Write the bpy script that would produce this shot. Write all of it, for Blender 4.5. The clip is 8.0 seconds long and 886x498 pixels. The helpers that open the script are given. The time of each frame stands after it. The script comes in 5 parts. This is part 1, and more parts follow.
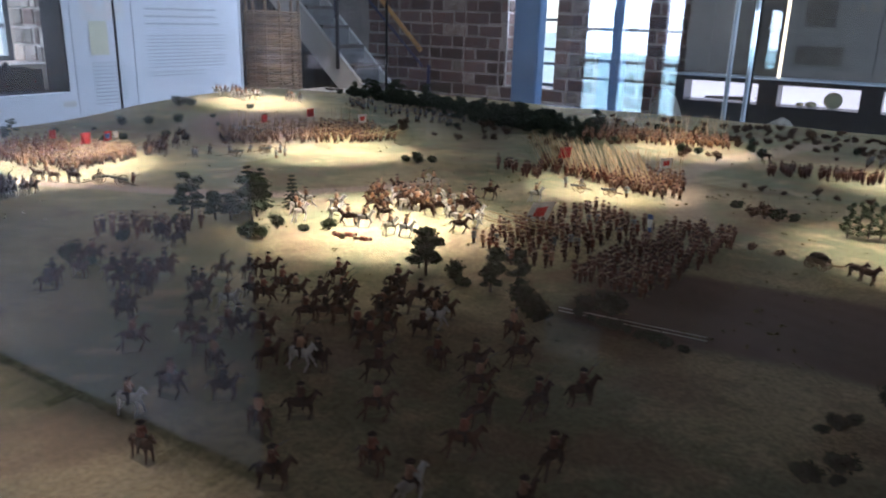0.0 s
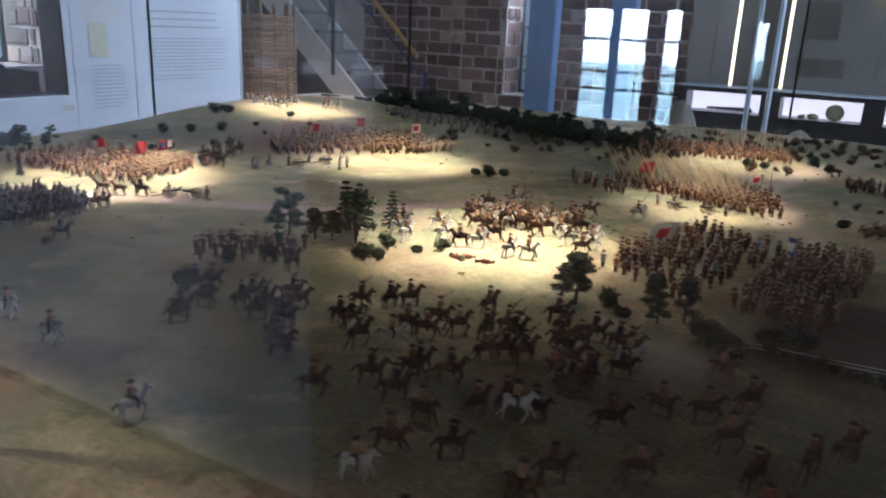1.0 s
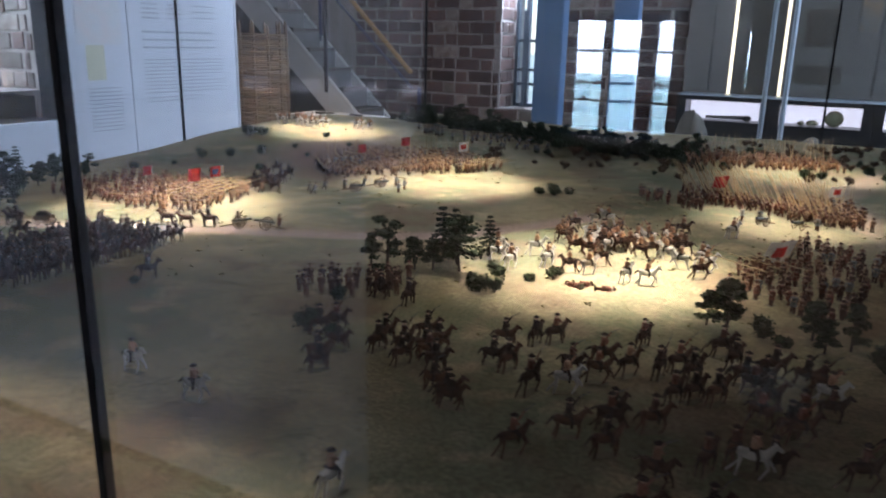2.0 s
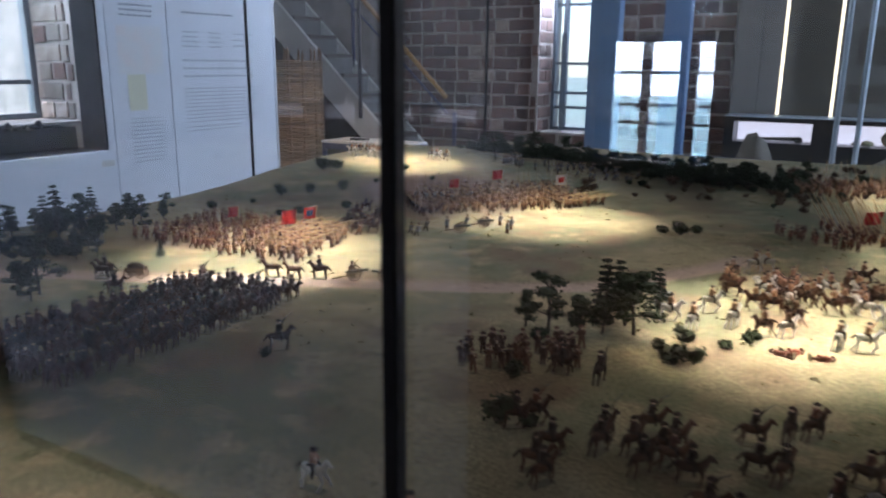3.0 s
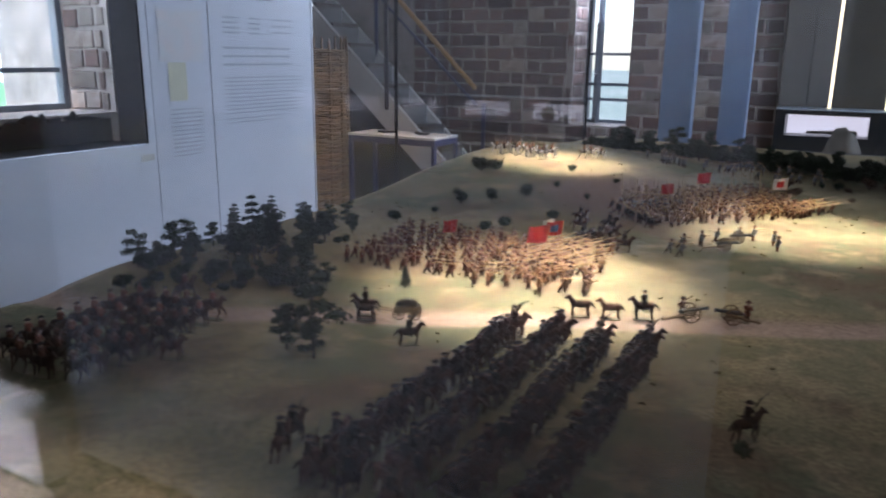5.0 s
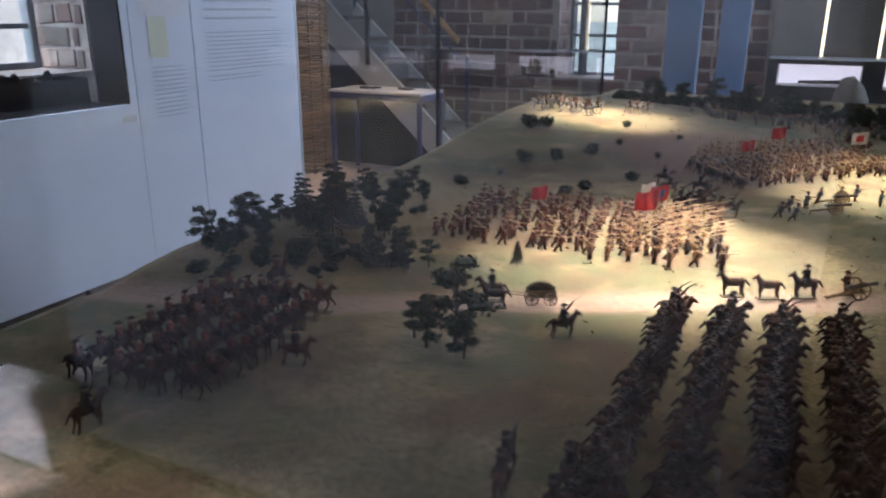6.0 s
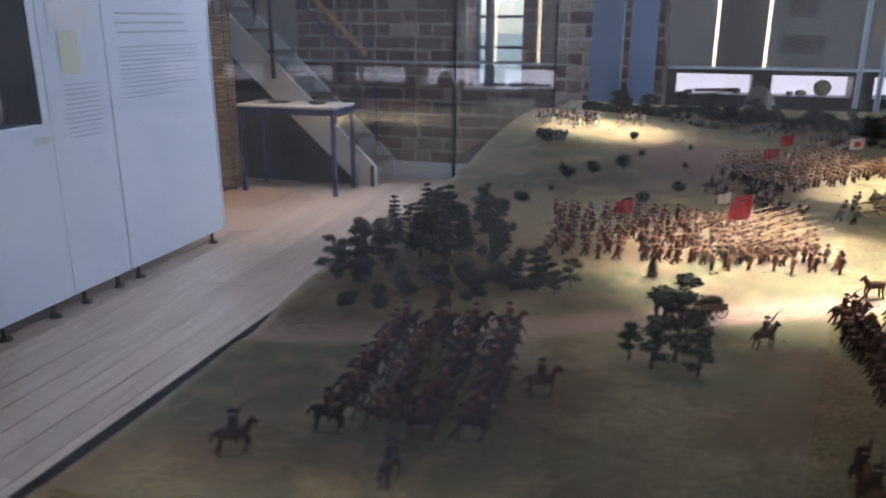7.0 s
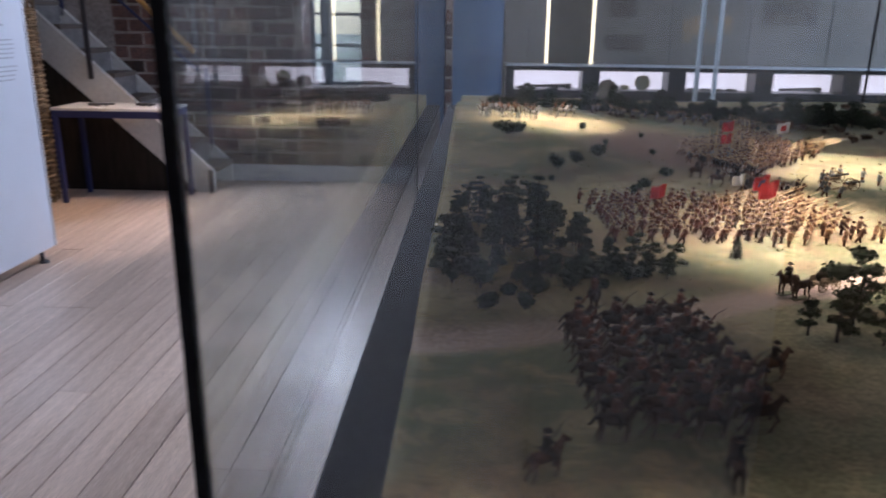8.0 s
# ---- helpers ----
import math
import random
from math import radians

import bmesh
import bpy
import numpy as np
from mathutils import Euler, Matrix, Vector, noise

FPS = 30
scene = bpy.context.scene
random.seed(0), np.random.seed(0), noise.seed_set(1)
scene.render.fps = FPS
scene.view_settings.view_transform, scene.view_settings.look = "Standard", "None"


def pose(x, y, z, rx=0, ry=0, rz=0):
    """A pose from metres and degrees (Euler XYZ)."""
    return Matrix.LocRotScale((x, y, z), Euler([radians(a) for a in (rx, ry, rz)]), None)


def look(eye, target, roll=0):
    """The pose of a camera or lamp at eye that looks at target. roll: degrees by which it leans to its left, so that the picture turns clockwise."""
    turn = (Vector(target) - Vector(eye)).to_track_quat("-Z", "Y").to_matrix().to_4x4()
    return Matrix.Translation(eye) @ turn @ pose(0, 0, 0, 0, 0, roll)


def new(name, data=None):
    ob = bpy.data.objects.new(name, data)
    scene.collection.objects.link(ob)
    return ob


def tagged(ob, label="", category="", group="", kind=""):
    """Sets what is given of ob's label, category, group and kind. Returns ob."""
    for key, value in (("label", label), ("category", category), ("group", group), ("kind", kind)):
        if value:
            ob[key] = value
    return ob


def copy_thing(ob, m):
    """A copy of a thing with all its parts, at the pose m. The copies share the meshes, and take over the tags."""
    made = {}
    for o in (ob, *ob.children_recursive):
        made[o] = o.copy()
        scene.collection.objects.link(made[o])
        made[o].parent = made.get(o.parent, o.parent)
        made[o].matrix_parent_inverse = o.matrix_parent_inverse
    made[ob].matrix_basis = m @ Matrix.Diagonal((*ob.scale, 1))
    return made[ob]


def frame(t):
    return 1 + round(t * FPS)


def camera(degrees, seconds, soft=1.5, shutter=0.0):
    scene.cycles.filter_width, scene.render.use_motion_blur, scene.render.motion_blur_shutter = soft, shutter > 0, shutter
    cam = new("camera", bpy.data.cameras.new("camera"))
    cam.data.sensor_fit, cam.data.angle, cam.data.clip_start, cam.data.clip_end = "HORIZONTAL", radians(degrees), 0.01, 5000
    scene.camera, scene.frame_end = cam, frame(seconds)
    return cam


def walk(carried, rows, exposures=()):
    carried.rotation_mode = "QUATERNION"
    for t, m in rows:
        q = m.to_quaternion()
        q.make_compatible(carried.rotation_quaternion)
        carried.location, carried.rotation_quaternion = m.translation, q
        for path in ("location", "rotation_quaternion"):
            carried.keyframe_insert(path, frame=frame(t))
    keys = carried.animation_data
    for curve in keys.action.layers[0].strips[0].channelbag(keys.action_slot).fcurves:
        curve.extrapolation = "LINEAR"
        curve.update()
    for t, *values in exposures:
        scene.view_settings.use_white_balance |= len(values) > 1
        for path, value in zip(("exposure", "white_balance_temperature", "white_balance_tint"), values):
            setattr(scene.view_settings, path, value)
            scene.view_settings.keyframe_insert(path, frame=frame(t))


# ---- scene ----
cam = camera(61.0, 8.0, soft=1.9, shutter=0.35)
METRES, EYE, TILT, LEAN, TURN = 2.1, 1.5, 0.0, 0.0, 32.2
ROWS = [
    (0.0, 0.0, 0.0, 0.0, 0.47, -17.16, -1.53),
    (0.5, -0.0391, 0.0236, -0.0012, 0.65, -16.73, -1.97),
    (1.0, -0.1053, 0.0395, -0.003, -1.32, -16.63, -2.38),
    (2.5, -0.2357, 0.1026, -0.005, -3.36, -14.91, -1.18),
    (3.0, -0.2777, 0.1565, -0.0038, -1.95, -13.85, -0.41),
    (3.5, -0.311, 0.1927, -0.0066, -1.09, -14.28, -0.23),
    (4.0, -0.3669, 0.2189, -0.007, -2.03, -13.93, -0.12),
    (5.5, -0.5394, 0.3208, -0.0151, -4.21, -15.45, -0.72),
    (6.0, -0.5708, 0.3542, -0.0173, -5.97, -17.8, -0.16),
    (6.5, -0.6224, 0.375, -0.0179, -8.5, -17.13, -1.15),
    (7.0, -0.7109, 0.3891, -0.0139, -15.14, -16.96, -0.15),
    (7.5, -0.7851, 0.4113, -0.0147, -21.22, -17.03, -0.24),
    (8.0, -0.8501, 0.4725, -0.0244, -29.71, -16.85, -0.7),
]
walk(cam, [(t, pose(0, 0, EYE, TILT, LEAN, TURN) @ pose(METRES * x, METRES * y, METRES * z, 90 + pitch, roll, yaw)) for t, x, y, z, yaw, pitch, roll in ROWS], exposures=[(0.0, 1.92, 5900, 21), (2.4, 1.62, 5950, 21), (3.4, 1.5, 5950, 21), (5.5, 1.45, 6200, 25), (6.2, 1.45, 6200, 25), (7.0, 1.55, 6200, 25), (8.0, 1.55, 6200, 25)])

# ---- light ----
world = bpy.data.worlds.new("sky")
scene.world = world
world.use_nodes = True
wn = world.node_tree.nodes
sky = wn.new("ShaderNodeTexSky")
sky.sky_type = "NISHITA"
sky.sun_disc = False
sky.sun_elevation = radians(48)
sky.sun_rotation = radians(200)
sky.dust_density, sky.ozone_density = 0.6, 2.5
wn["Background"].inputs["Strength"].default_value = 0.15
world.node_tree.links.new(sky.outputs["Color"], wn["Background"].inputs["Color"])
sun = new("sun", bpy.data.lights.new("sun", "SUN"))
sun.data.energy, sun.data.angle, sun.data.color = 3.0, radians(0.6), (1.0, 0.95, 0.88)
sun.matrix_world = look((0, 0, 20), (3.6, 9.5, 0))


def window_light(name, at, target, wide, high, power, tint=(0.72, 0.85, 1.0)):
    lamp = new(name, bpy.data.lights.new(name, "AREA"))
    lamp.data.shape, lamp.data.size, lamp.data.size_y = "RECTANGLE", wide, high
    lamp.data.energy, lamp.data.color = power, tint
    lamp.matrix_world = look(at, target)
    return lamp


def spot(name, at, target, power, degrees, blend=0.6, tint=(1.0, 0.80, 0.50)):
    lamp = new(name, bpy.data.lights.new(name, "SPOT"))
    lamp.data.energy, lamp.data.spot_size, lamp.data.spot_blend = power, radians(degrees), blend
    lamp.data.color, lamp.data.shadow_soft_size = tint, 0.03
    lamp.matrix_world = look(at, target)
    return lamp


# daylight of the window tops and of assumed high side windows, out of view
window_light("window_light_north", (-3.28, 6.98, 2.38), (-3.2, 1.5, 0.0), 0.40, 0.40, 40)
window_light("window_light_west", (-5.28, 2.20, 2.24), (-1.5, 2.2, 0.3), 1.1, 0.34, 10)
window_light("window_light_east", (3.38, 1.6, 2.75), (-3.8, 2.6, 0.8), 1.6, 1.1, 54, (0.64, 0.81, 1.0))
window_light("window_light_east", (3.38, 4.75, 2.75), (-3.8, 4.2, 0.3), 1.3, 1.1, 60, (0.64, 0.81, 1.0))
# halogen spots under the lid of the showcase
POOLS = [(-1.56, 0.90, 9.0, 17), (-0.74, 0.98, 9.0, 17), (-1.27, 1.47, 7.5, 17), (-1.86, 1.78, 7.0, 15),
         (-0.53, 1.48, 5.0, 14), (-0.55, 2.12, 5.5, 16), (0.02, 1.95, 6.0, 15), (0.02, 1.33, 3.5, 15)]
for px, py, power, degrees in POOLS:
    spot("halogen_spot", (px + 0.10, py + 0.22, 2.25), (px, py, 1.17), power * 12.0, degrees * 1.5, 1.0, (1.0, 0.91, 0.73))
    # added wider, dimmer twin softens each pool and lifts the ground between
    spot("halogen_spot", (px + 0.10, py + 0.22, 2.26), (px, py, 1.17), power * 0.68, degrees * 2.8, 1.0, (1.0, 0.92, 0.76))
# added fill light for ground that the spots leave too dark
spot("halogen_flood", (-1.35, 0.80, 2.28), (-1.35, 0.75, 1.17), 0.6, 130, 1.0, (1.0, 0.95, 0.85))
spot("ceiling_spot", (-4.6, 4.9, 3.5), (-5.0, 5.3, 0.0), 90, 50, 1.0, (1.0, 0.74, 0.48))

# added lamp brightens the rear panels and plinths mirrored in the glass
spot("ceiling_spot", (-1.15, 0.05, 3.5), (-1.15, -1.0, 0.5), 50, 84, 1.0, (1.0, 0.91, 0.78))
# added narrow lamp, makes the bench front a bright patch in the glass
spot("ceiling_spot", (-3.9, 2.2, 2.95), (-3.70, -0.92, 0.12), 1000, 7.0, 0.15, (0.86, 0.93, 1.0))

# ---- materials ----
def material(name, colour, rough=0.7, metal=0.0, vary=0.25, scale=12.0, bump=0.0, second=None, grain=90.0, stretch=(1, 1, 1), island=False, rand=0.0, spec=0.5):
    """Principled surface with variation at two sizes, relief and a shift of tone from piece to piece."""
    m = bpy.data.materials.new(name)
    m.use_nodes = True
    n, l = m.node_tree.nodes, m.node_tree.links
    b = n["Principled BSDF"]
    b.inputs["Roughness"].default_value, b.inputs["Metallic"].default_value = rough, metal
    b.inputs["Specular IOR Level"].default_value = spec
    co = n.new("ShaderNodeTexCoord")
    mp = n.new("ShaderNodeMapping")
    mp.inputs["Scale"].default_value = stretch
    l.new(co.outputs["Object"], mp.inputs["Vector"])
    big, fine = n.new("ShaderNodeTexNoise"), n.new("ShaderNodeTexNoise")
    big.inputs["Scale"].default_value, fine.inputs["Scale"].default_value = scale, grain
    big.inputs["Detail"].default_value, fine.inputs["Detail"].default_value = 5, 4
    for t in (big, fine):
        l.new(mp.outputs["Vector"], t.inputs["Vector"])
    mix = n.new("ShaderNodeMix")
    mix.data_type = "RGBA"
    c2 = second or tuple(min(1, c * (1 - 1.4 * vary)) for c in colour)
    mix.inputs[6].default_value, mix.inputs[7].default_value = (*colour, 1), (*c2, 1)
    ramp = n.new("ShaderNodeMapRange")
    ramp.inputs[1].default_value, ramp.inputs[2].default_value = 0.35, 0.65
    l.new(big.outputs["Fac"], ramp.inputs[0])
    l.new(ramp.outputs[0], mix.inputs[0])
    hsv = n.new("ShaderNodeHueSaturation")
    val = n.new("ShaderNodeMapRange")
    val.inputs[1].default_value, val.inputs[2].default_value = 0.3, 0.7
    val.inputs[3].default_value, val.inputs[4].default_value = 1 - vary, 1 + vary
    l.new(fine.outputs["Fac"], val.inputs[0])
    last = val.outputs[0]
    if rand:
        info = n.new("ShaderNodeNewGeometry" if island else "ShaderNodeObjectInfo")
        rr = n.new("ShaderNodeMapRange")
        rr.inputs[3].default_value, rr.inputs[4].default_value = 1 - rand, 1 + rand
        l.new(info.outputs["Random Per Island" if island else "Random"], rr.inputs[0])
        mul = n.new("ShaderNodeMath")
        mul.operation = "MULTIPLY"
        l.new(last, mul.inputs[0])
        l.new(rr.outputs[0], mul.inputs[1])
        last = mul.outputs[0]
    l.new(mix.outputs[2], hsv.inputs["Color"])
    l.new(last, hsv.inputs["Value"])
    l.new(hsv.outputs["Color"], b.inputs["Base Color"])
    if bump:
        bp = n.new("ShaderNodeBump")
        bp.inputs["Strength"].default_value, bp.inputs["Distance"].default_value = bump, 0.01
        l.new(fine.outputs["Fac"], bp.inputs["Height"])
        l.new(bp.outputs["Normal"], b.inputs["Normal"])
    return m


def glass_material(name, tint=(1, 1, 1), base=0.050):
    """Clear thin glass whose gloss grows towards grazing view."""
    m = bpy.data.materials.new(name)
    m.use_nodes = True
    n, l = m.node_tree.nodes, m.node_tree.links
    n.remove(n["Principled BSDF"])
    clear, gloss, lw, mix = n.new("ShaderNodeBsdfTransparent"), n.new("ShaderNodeBsdfGlossy"), n.new("ShaderNodeLayerWeight"), n.new("ShaderNodeMixShader")
    clear.inputs["Color"].default_value = (*tint, 1)
    gloss.inputs["Roughness"].default_value = 0.0
    lw.inputs["Blend"].default_value = 0.5
    power, scale = n.new("ShaderNodeMath"), n.new("ShaderNodeMapRange")
    power.operation = "POWER"
    power.inputs[1].default_value = 5.0
    scale.inputs[3].default_value, scale.inputs[4].default_value = base, 1.0
    l.new(lw.outputs["Facing"], power.inputs[0])
    l.new(power.outputs[0], scale.inputs[0])
    l.new(scale.outputs[0], mix.inputs[0])
    l.new(clear.outputs[0], mix.inputs[1])
    l.new(gloss.outputs[0], mix.inputs[2])
    l.new(mix.outputs[0], n["Material Output"].inputs["Surface"])
    return m


def glowing(name, colour, power):
    m = bpy.data.materials.new(name)
    m.use_nodes = True
    b = m.node_tree.nodes["Principled BSDF"]
    b.inputs["Base Color"].default_value = (*colour, 1)
    b.inputs["Emission Color"].default_value = (*colour, 1)
    b.inputs["Emission Strength"].default_value = power
    return m


M_BRICK = material("brick_red", (0.150, 0.076, 0.060), 0.9, vary=0.35, scale=9, bump=0.8, second=(0.095, 0.062, 0.056), grain=70, rand=0.6)
M_MORTAR = material("mortar", (0.36, 0.315, 0.29), 0.95, vary=0.25, scale=4, bump=0.5, grain=50)
M_PLASTER = material("old_plaster", (0.62, 0.585, 0.54), 0.95, vary=0.15, scale=1.5, bump=0.25, grain=40)
M_CEIL = material("ceiling_wood", (0.25, 0.17, 0.10), 0.8, vary=0.2, scale=2, stretch=(1, 8, 1), grain=30)
M_PLANK = material("floor_boards", (0.60, 0.47, 0.38), 0.36, vary=0.18, scale=3, stretch=(9, 0.8, 1), second=(0.48, 0.36, 0.28), grain=26, bump=0.06, rand=0.16)
M_OLDPLANK = material("dull_floor_boards", (0.36, 0.26, 0.19), 0.8, vary=0.16, scale=3, stretch=(9, 0.8, 1), grain=26, island=True, rand=0.15, spec=0.2)
M_GAP = material("floor_gap", (0.05, 0.035, 0.025), 0.9)
M_PANEL = material("panel_white", (0.66, 0.71, 0.79), 0.2, vary=0.02, scale=1.5, grain=5)
M_PANELEDGE = material("panel_edge_aluminium", (0.62, 0.65, 0.70), 0.4, metal=0.4, vary=0.05)
M_INK = material("ink_grey", (0.38, 0.41, 0.47), 0.5, vary=0.1)
M_INKDARK = material("ink_dark", (0.22, 0.24, 0.29), 0.5, vary=0.1)
M_MAPY = material("map_yellow", (0.62, 0.62, 0.46), 0.4, vary=0.08, scale=14, grain=40)
M_MAPP = material("map_pink", (0.66, 0.60, 0.60), 0.4, vary=0.06, scale=14, second=(0.60, 0.65, 0.68), grain=40)
# near-black for gaps and recesses, their shade put into the colour
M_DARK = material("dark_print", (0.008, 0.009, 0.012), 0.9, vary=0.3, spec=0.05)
M_WICKER = material("willow_rods", (0.33, 0.22, 0.12), 0.8, vary=0.35, scale=20, grain=80, rand=0.4, island=True)
M_STAKE = material("willow_stakes", (0.27, 0.17, 0.09), 0.8, vary=0.3, scale=10)
M_WHITEPAINT = material("white_paint_worn", (0.60, 0.59, 0.57), 0.6, vary=0.08, scale=3, grain=30)
M_STEEL = material("dark_steel", (0.055, 0.05, 0.055), 0.5, metal=0.2, vary=0.2)
M_DARKWOOD = material("dark_boarding", (0.028, 0.022, 0.018), 0.7, vary=0.25, scale=4, stretch=(6, 1, 1), spec=0.2)
M_TREAD = material("stair_treads", (0.13, 0.105, 0.09), 0.65, vary=0.2, scale=5, stretch=(1, 6, 1), grain=30)
M_RISER = material("grey_riser_paint", (0.21, 0.20, 0.20), 0.7, vary=0.2, scale=6, grain=30)
M_BLUE = material("blue_paint", (0.020, 0.026, 0.10), 0.45, vary=0.15, scale=5)
M_PALEBLUE = material("pale_blue_paint", (0.125, 0.22, 0.38), 0.5, vary=0.12, scale=4)
M_RAILWOOD = material("handrail_wood", (0.50, 0.26, 0.075), 0.45, vary=0.15, scale=8, stretch=(1, 6, 6))
M_BLACK = material("black_lacquer", (0.012, 0.012, 0.014), 0.35, vary=0.2)
M_SEAL = material("black_rubber", (0.008, 0.008, 0.009), 0.8, vary=0.2, spec=0.1)
M_GLASS = glass_material("showcase_glass", (0.965, 0.98, 0.975))
M_WGLASS = glass_material("window_glass", (0.95, 0.97, 0.98))
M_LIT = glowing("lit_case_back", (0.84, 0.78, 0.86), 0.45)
M_LED = glowing("led_strip", (1.0, 0.86, 0.55), 0.9)
M_BOARD = material("grey_banner", (0.145, 0.13, 0.112), 0.7, vary=0.12, scale=2.5, stretch=(1, 1, 4), grain=12)
M_DARKBOARD = material("dark_stone_print", (0.09, 0.073, 0.052), 0.7, vary=0.3, scale=5, stretch=(1, 1, 3), grain=25)
M_STRAWPRINT = material("print_ochre", (0.24, 0.17, 0.10), 0.7, vary=0.2, scale=9, second=(0.13, 0.13, 0.12))
M_STONE = material("field_stone", (0.20, 0.175, 0.145), 0.9, vary=0.25, scale=7, bump=0.4, grain=45)
M_POLE = material("pale_steel", (0.55, 0.63, 0.70), 0.35, metal=0.3, vary=0.05)
M_LEAF = material("flocked_leaves", (0.035, 0.052, 0.022), 0.9, vary=0.4, scale=60, grain=300, rand=0.4, island=True, spec=0.15)
M_NEEDLE = material("flocked_needles", (0.022, 0.035, 0.020), 0.9, vary=0.4, scale=60, grain=300, rand=0.35, island=True, spec=0.15)
M_POPLAR = material("flocked_poplar", (0.12, 0.15, 0.075), 0.9, vary=0.4, scale=60, grain=300, rand=0.4, island=True, spec=0.15)
M_DRY = material("dry_scrub", (0.15, 0.085, 0.045), 0.9, vary=0.4, scale=60, grain=300, rand=0.4, island=True, spec=0.15)
M_BARK = material("twig_bark", (0.045, 0.032, 0.022), 0.9, vary=0.3, scale=80)
M_FIGBROWN = material("painted_brown_coat", (0.135, 0.062, 0.036), 0.7, vary=0.3, scale=150, rand=0.5, spec=0.1)
M_FIGDARK = material("painted_dark_coat", (0.042, 0.027, 0.019), 0.7, vary=0.3, scale=150, rand=0.5, spec=0.06)
M_FIGRED = material("painted_russet_coat", (0.22, 0.075, 0.040), 0.6, vary=0.3, scale=150, rand=0.5, spec=0.15)
M_FIGMAROON = material("painted_maroon_coat", (0.075, 0.028, 0.018), 0.6, vary=0.3, scale=150, rand=0.5, spec=0.15)
M_FIGBUFF = material("painted_buff_coat", (0.40, 0.21, 0.12), 0.6, vary=0.3, scale=150, rand=0.45, spec=0.15)
M_FIGGREY = material("painted_grey_coat", (0.30, 0.29, 0.27), 0.6, vary=0.3, scale=150, rand=0.4, spec=0.15)
M_FIGPALE = material("painted_pale_coat", (0.52, 0.36, 0.25), 0.6, vary=0.3, scale=150, rand=0.4, spec=0.15)
M_SKIN = material("painted_flesh", (0.46, 0.28, 0.18), 0.6, vary=0.1)
M_BAY = material("painted_bay_horse", (0.085, 0.040, 0.022), 0.65, vary=0.3, scale=120, rand=0.6, spec=0.07)
M_WHITEHORSE = material("painted_grey_horse", (0.48, 0.44, 0.38), 0.55, vary=0.2, scale=120, rand=0.4)
M_WOOD = material("painted_wood", (0.22, 0.13, 0.06), 0.7, vary=0.2, scale=100)
M_LOAD = material("dark_canvas", (0.055, 0.040, 0.024), 0.9, vary=0.3, scale=120, spec=0.1)
M_PIKE = material("pike_shaft", (0.58, 0.40, 0.20), 0.6, vary=0.15, scale=100)
M_IRON = material("painted_iron", (0.10, 0.10, 0.10), 0.4, metal=0.5, vary=0.2)
M_FLAGRED = material("flag_red", (0.62, 0.045, 0.030), 0.7, vary=0.15, scale=60)
M_FLAGWHITE = material("flag_white", (0.72, 0.66, 0.55), 0.7, vary=0.1, scale=60)
M_FLAGBLUE = material("flag_blue", (0.05, 0.10, 0.24), 0.7, vary=0.15, scale=60)
M_BASE = material("figure_base", (0.20, 0.165, 0.08), 0.9, vary=0.3, scale=150)
M_TUFT = material("grass_flock", (0.24, 0.19, 0.08), 0.95, vary=0.3, scale=30, second=(0.17, 0.15, 0.07), grain=200, rand=0.35, island=True, spec=0.1)


# ---- mesh helpers ----
def joined(name, items, label, category):
    """One object of kind stuff out of many small shared meshes, each at its pose."""
    verts, faces, mats, first, slots = [], [], [], 0, items[0][0].materials
    for me, m in items:
        co = np.empty(len(me.vertices) * 3)
        me.vertices.foreach_get("co", co)
        a = np.array(m)
        verts.append(co.reshape(-1, 3) @ a[:3, :3].T + a[:3, 3])
        faces.extend([[v + first for v in p.vertices] for p in me.polygons])
        mats.extend([p.material_index for p in me.polygons])
        first += len(me.vertices)
    out = bpy.data.meshes.new(name)
    out.from_pydata(np.concatenate(verts).tolist(), [], faces)
    out.polygons.foreach_set("material_index", mats)
    for m in slots:
        out.materials.append(m)
    return tagged(new(name, out), label, category, kind="stuff")


def mesh_object(name, bm, mats, parent=None, label="", smooth=False):
    me = bpy.data.meshes.new(name)
    bm.to_mesh(me)
    bm.free()
    for m in (mats if isinstance(mats, (list, tuple)) else [mats]):
        me.materials.append(m)
    if smooth:
        me.shade_smooth()
    ob = new(name, me)
    if parent:
        ob.parent = parent
    if label:
        ob["label"] = label
    return ob


def part(name, bm, mats, parent, label="", smooth=False):
    return mesh_object(name, bm, mats, parent, label, smooth)


def box(bm, x0, x1, y0, y1, z0, z1, bevel=0.0, mat=0):
    r = bmesh.ops.create_cube(bm, size=1.0)
    for v in r["verts"]:
        v.co = Vector(((x0 + x1) / 2 + v.co.x * (x1 - x0), (y0 + y1) / 2 + v.co.y * (y1 - y0), (z0 + z1) / 2 + v.co.z * (z1 - z0)))
    faces = {f for v in r["verts"] for f in v.link_faces}
    for f in faces:
        f.material_index = mat
    if bevel:
        edges = {e for v in r["verts"] for e in v.link_edges}
        bmesh.ops.bevel(bm, geom=list(edges), offset=bevel, segments=2, affect="EDGES", clamp_overlap=True, material=-1)


def boxed(*a, **k):
    bm = bmesh.new()
    box(bm, *a, **k)
    return bm


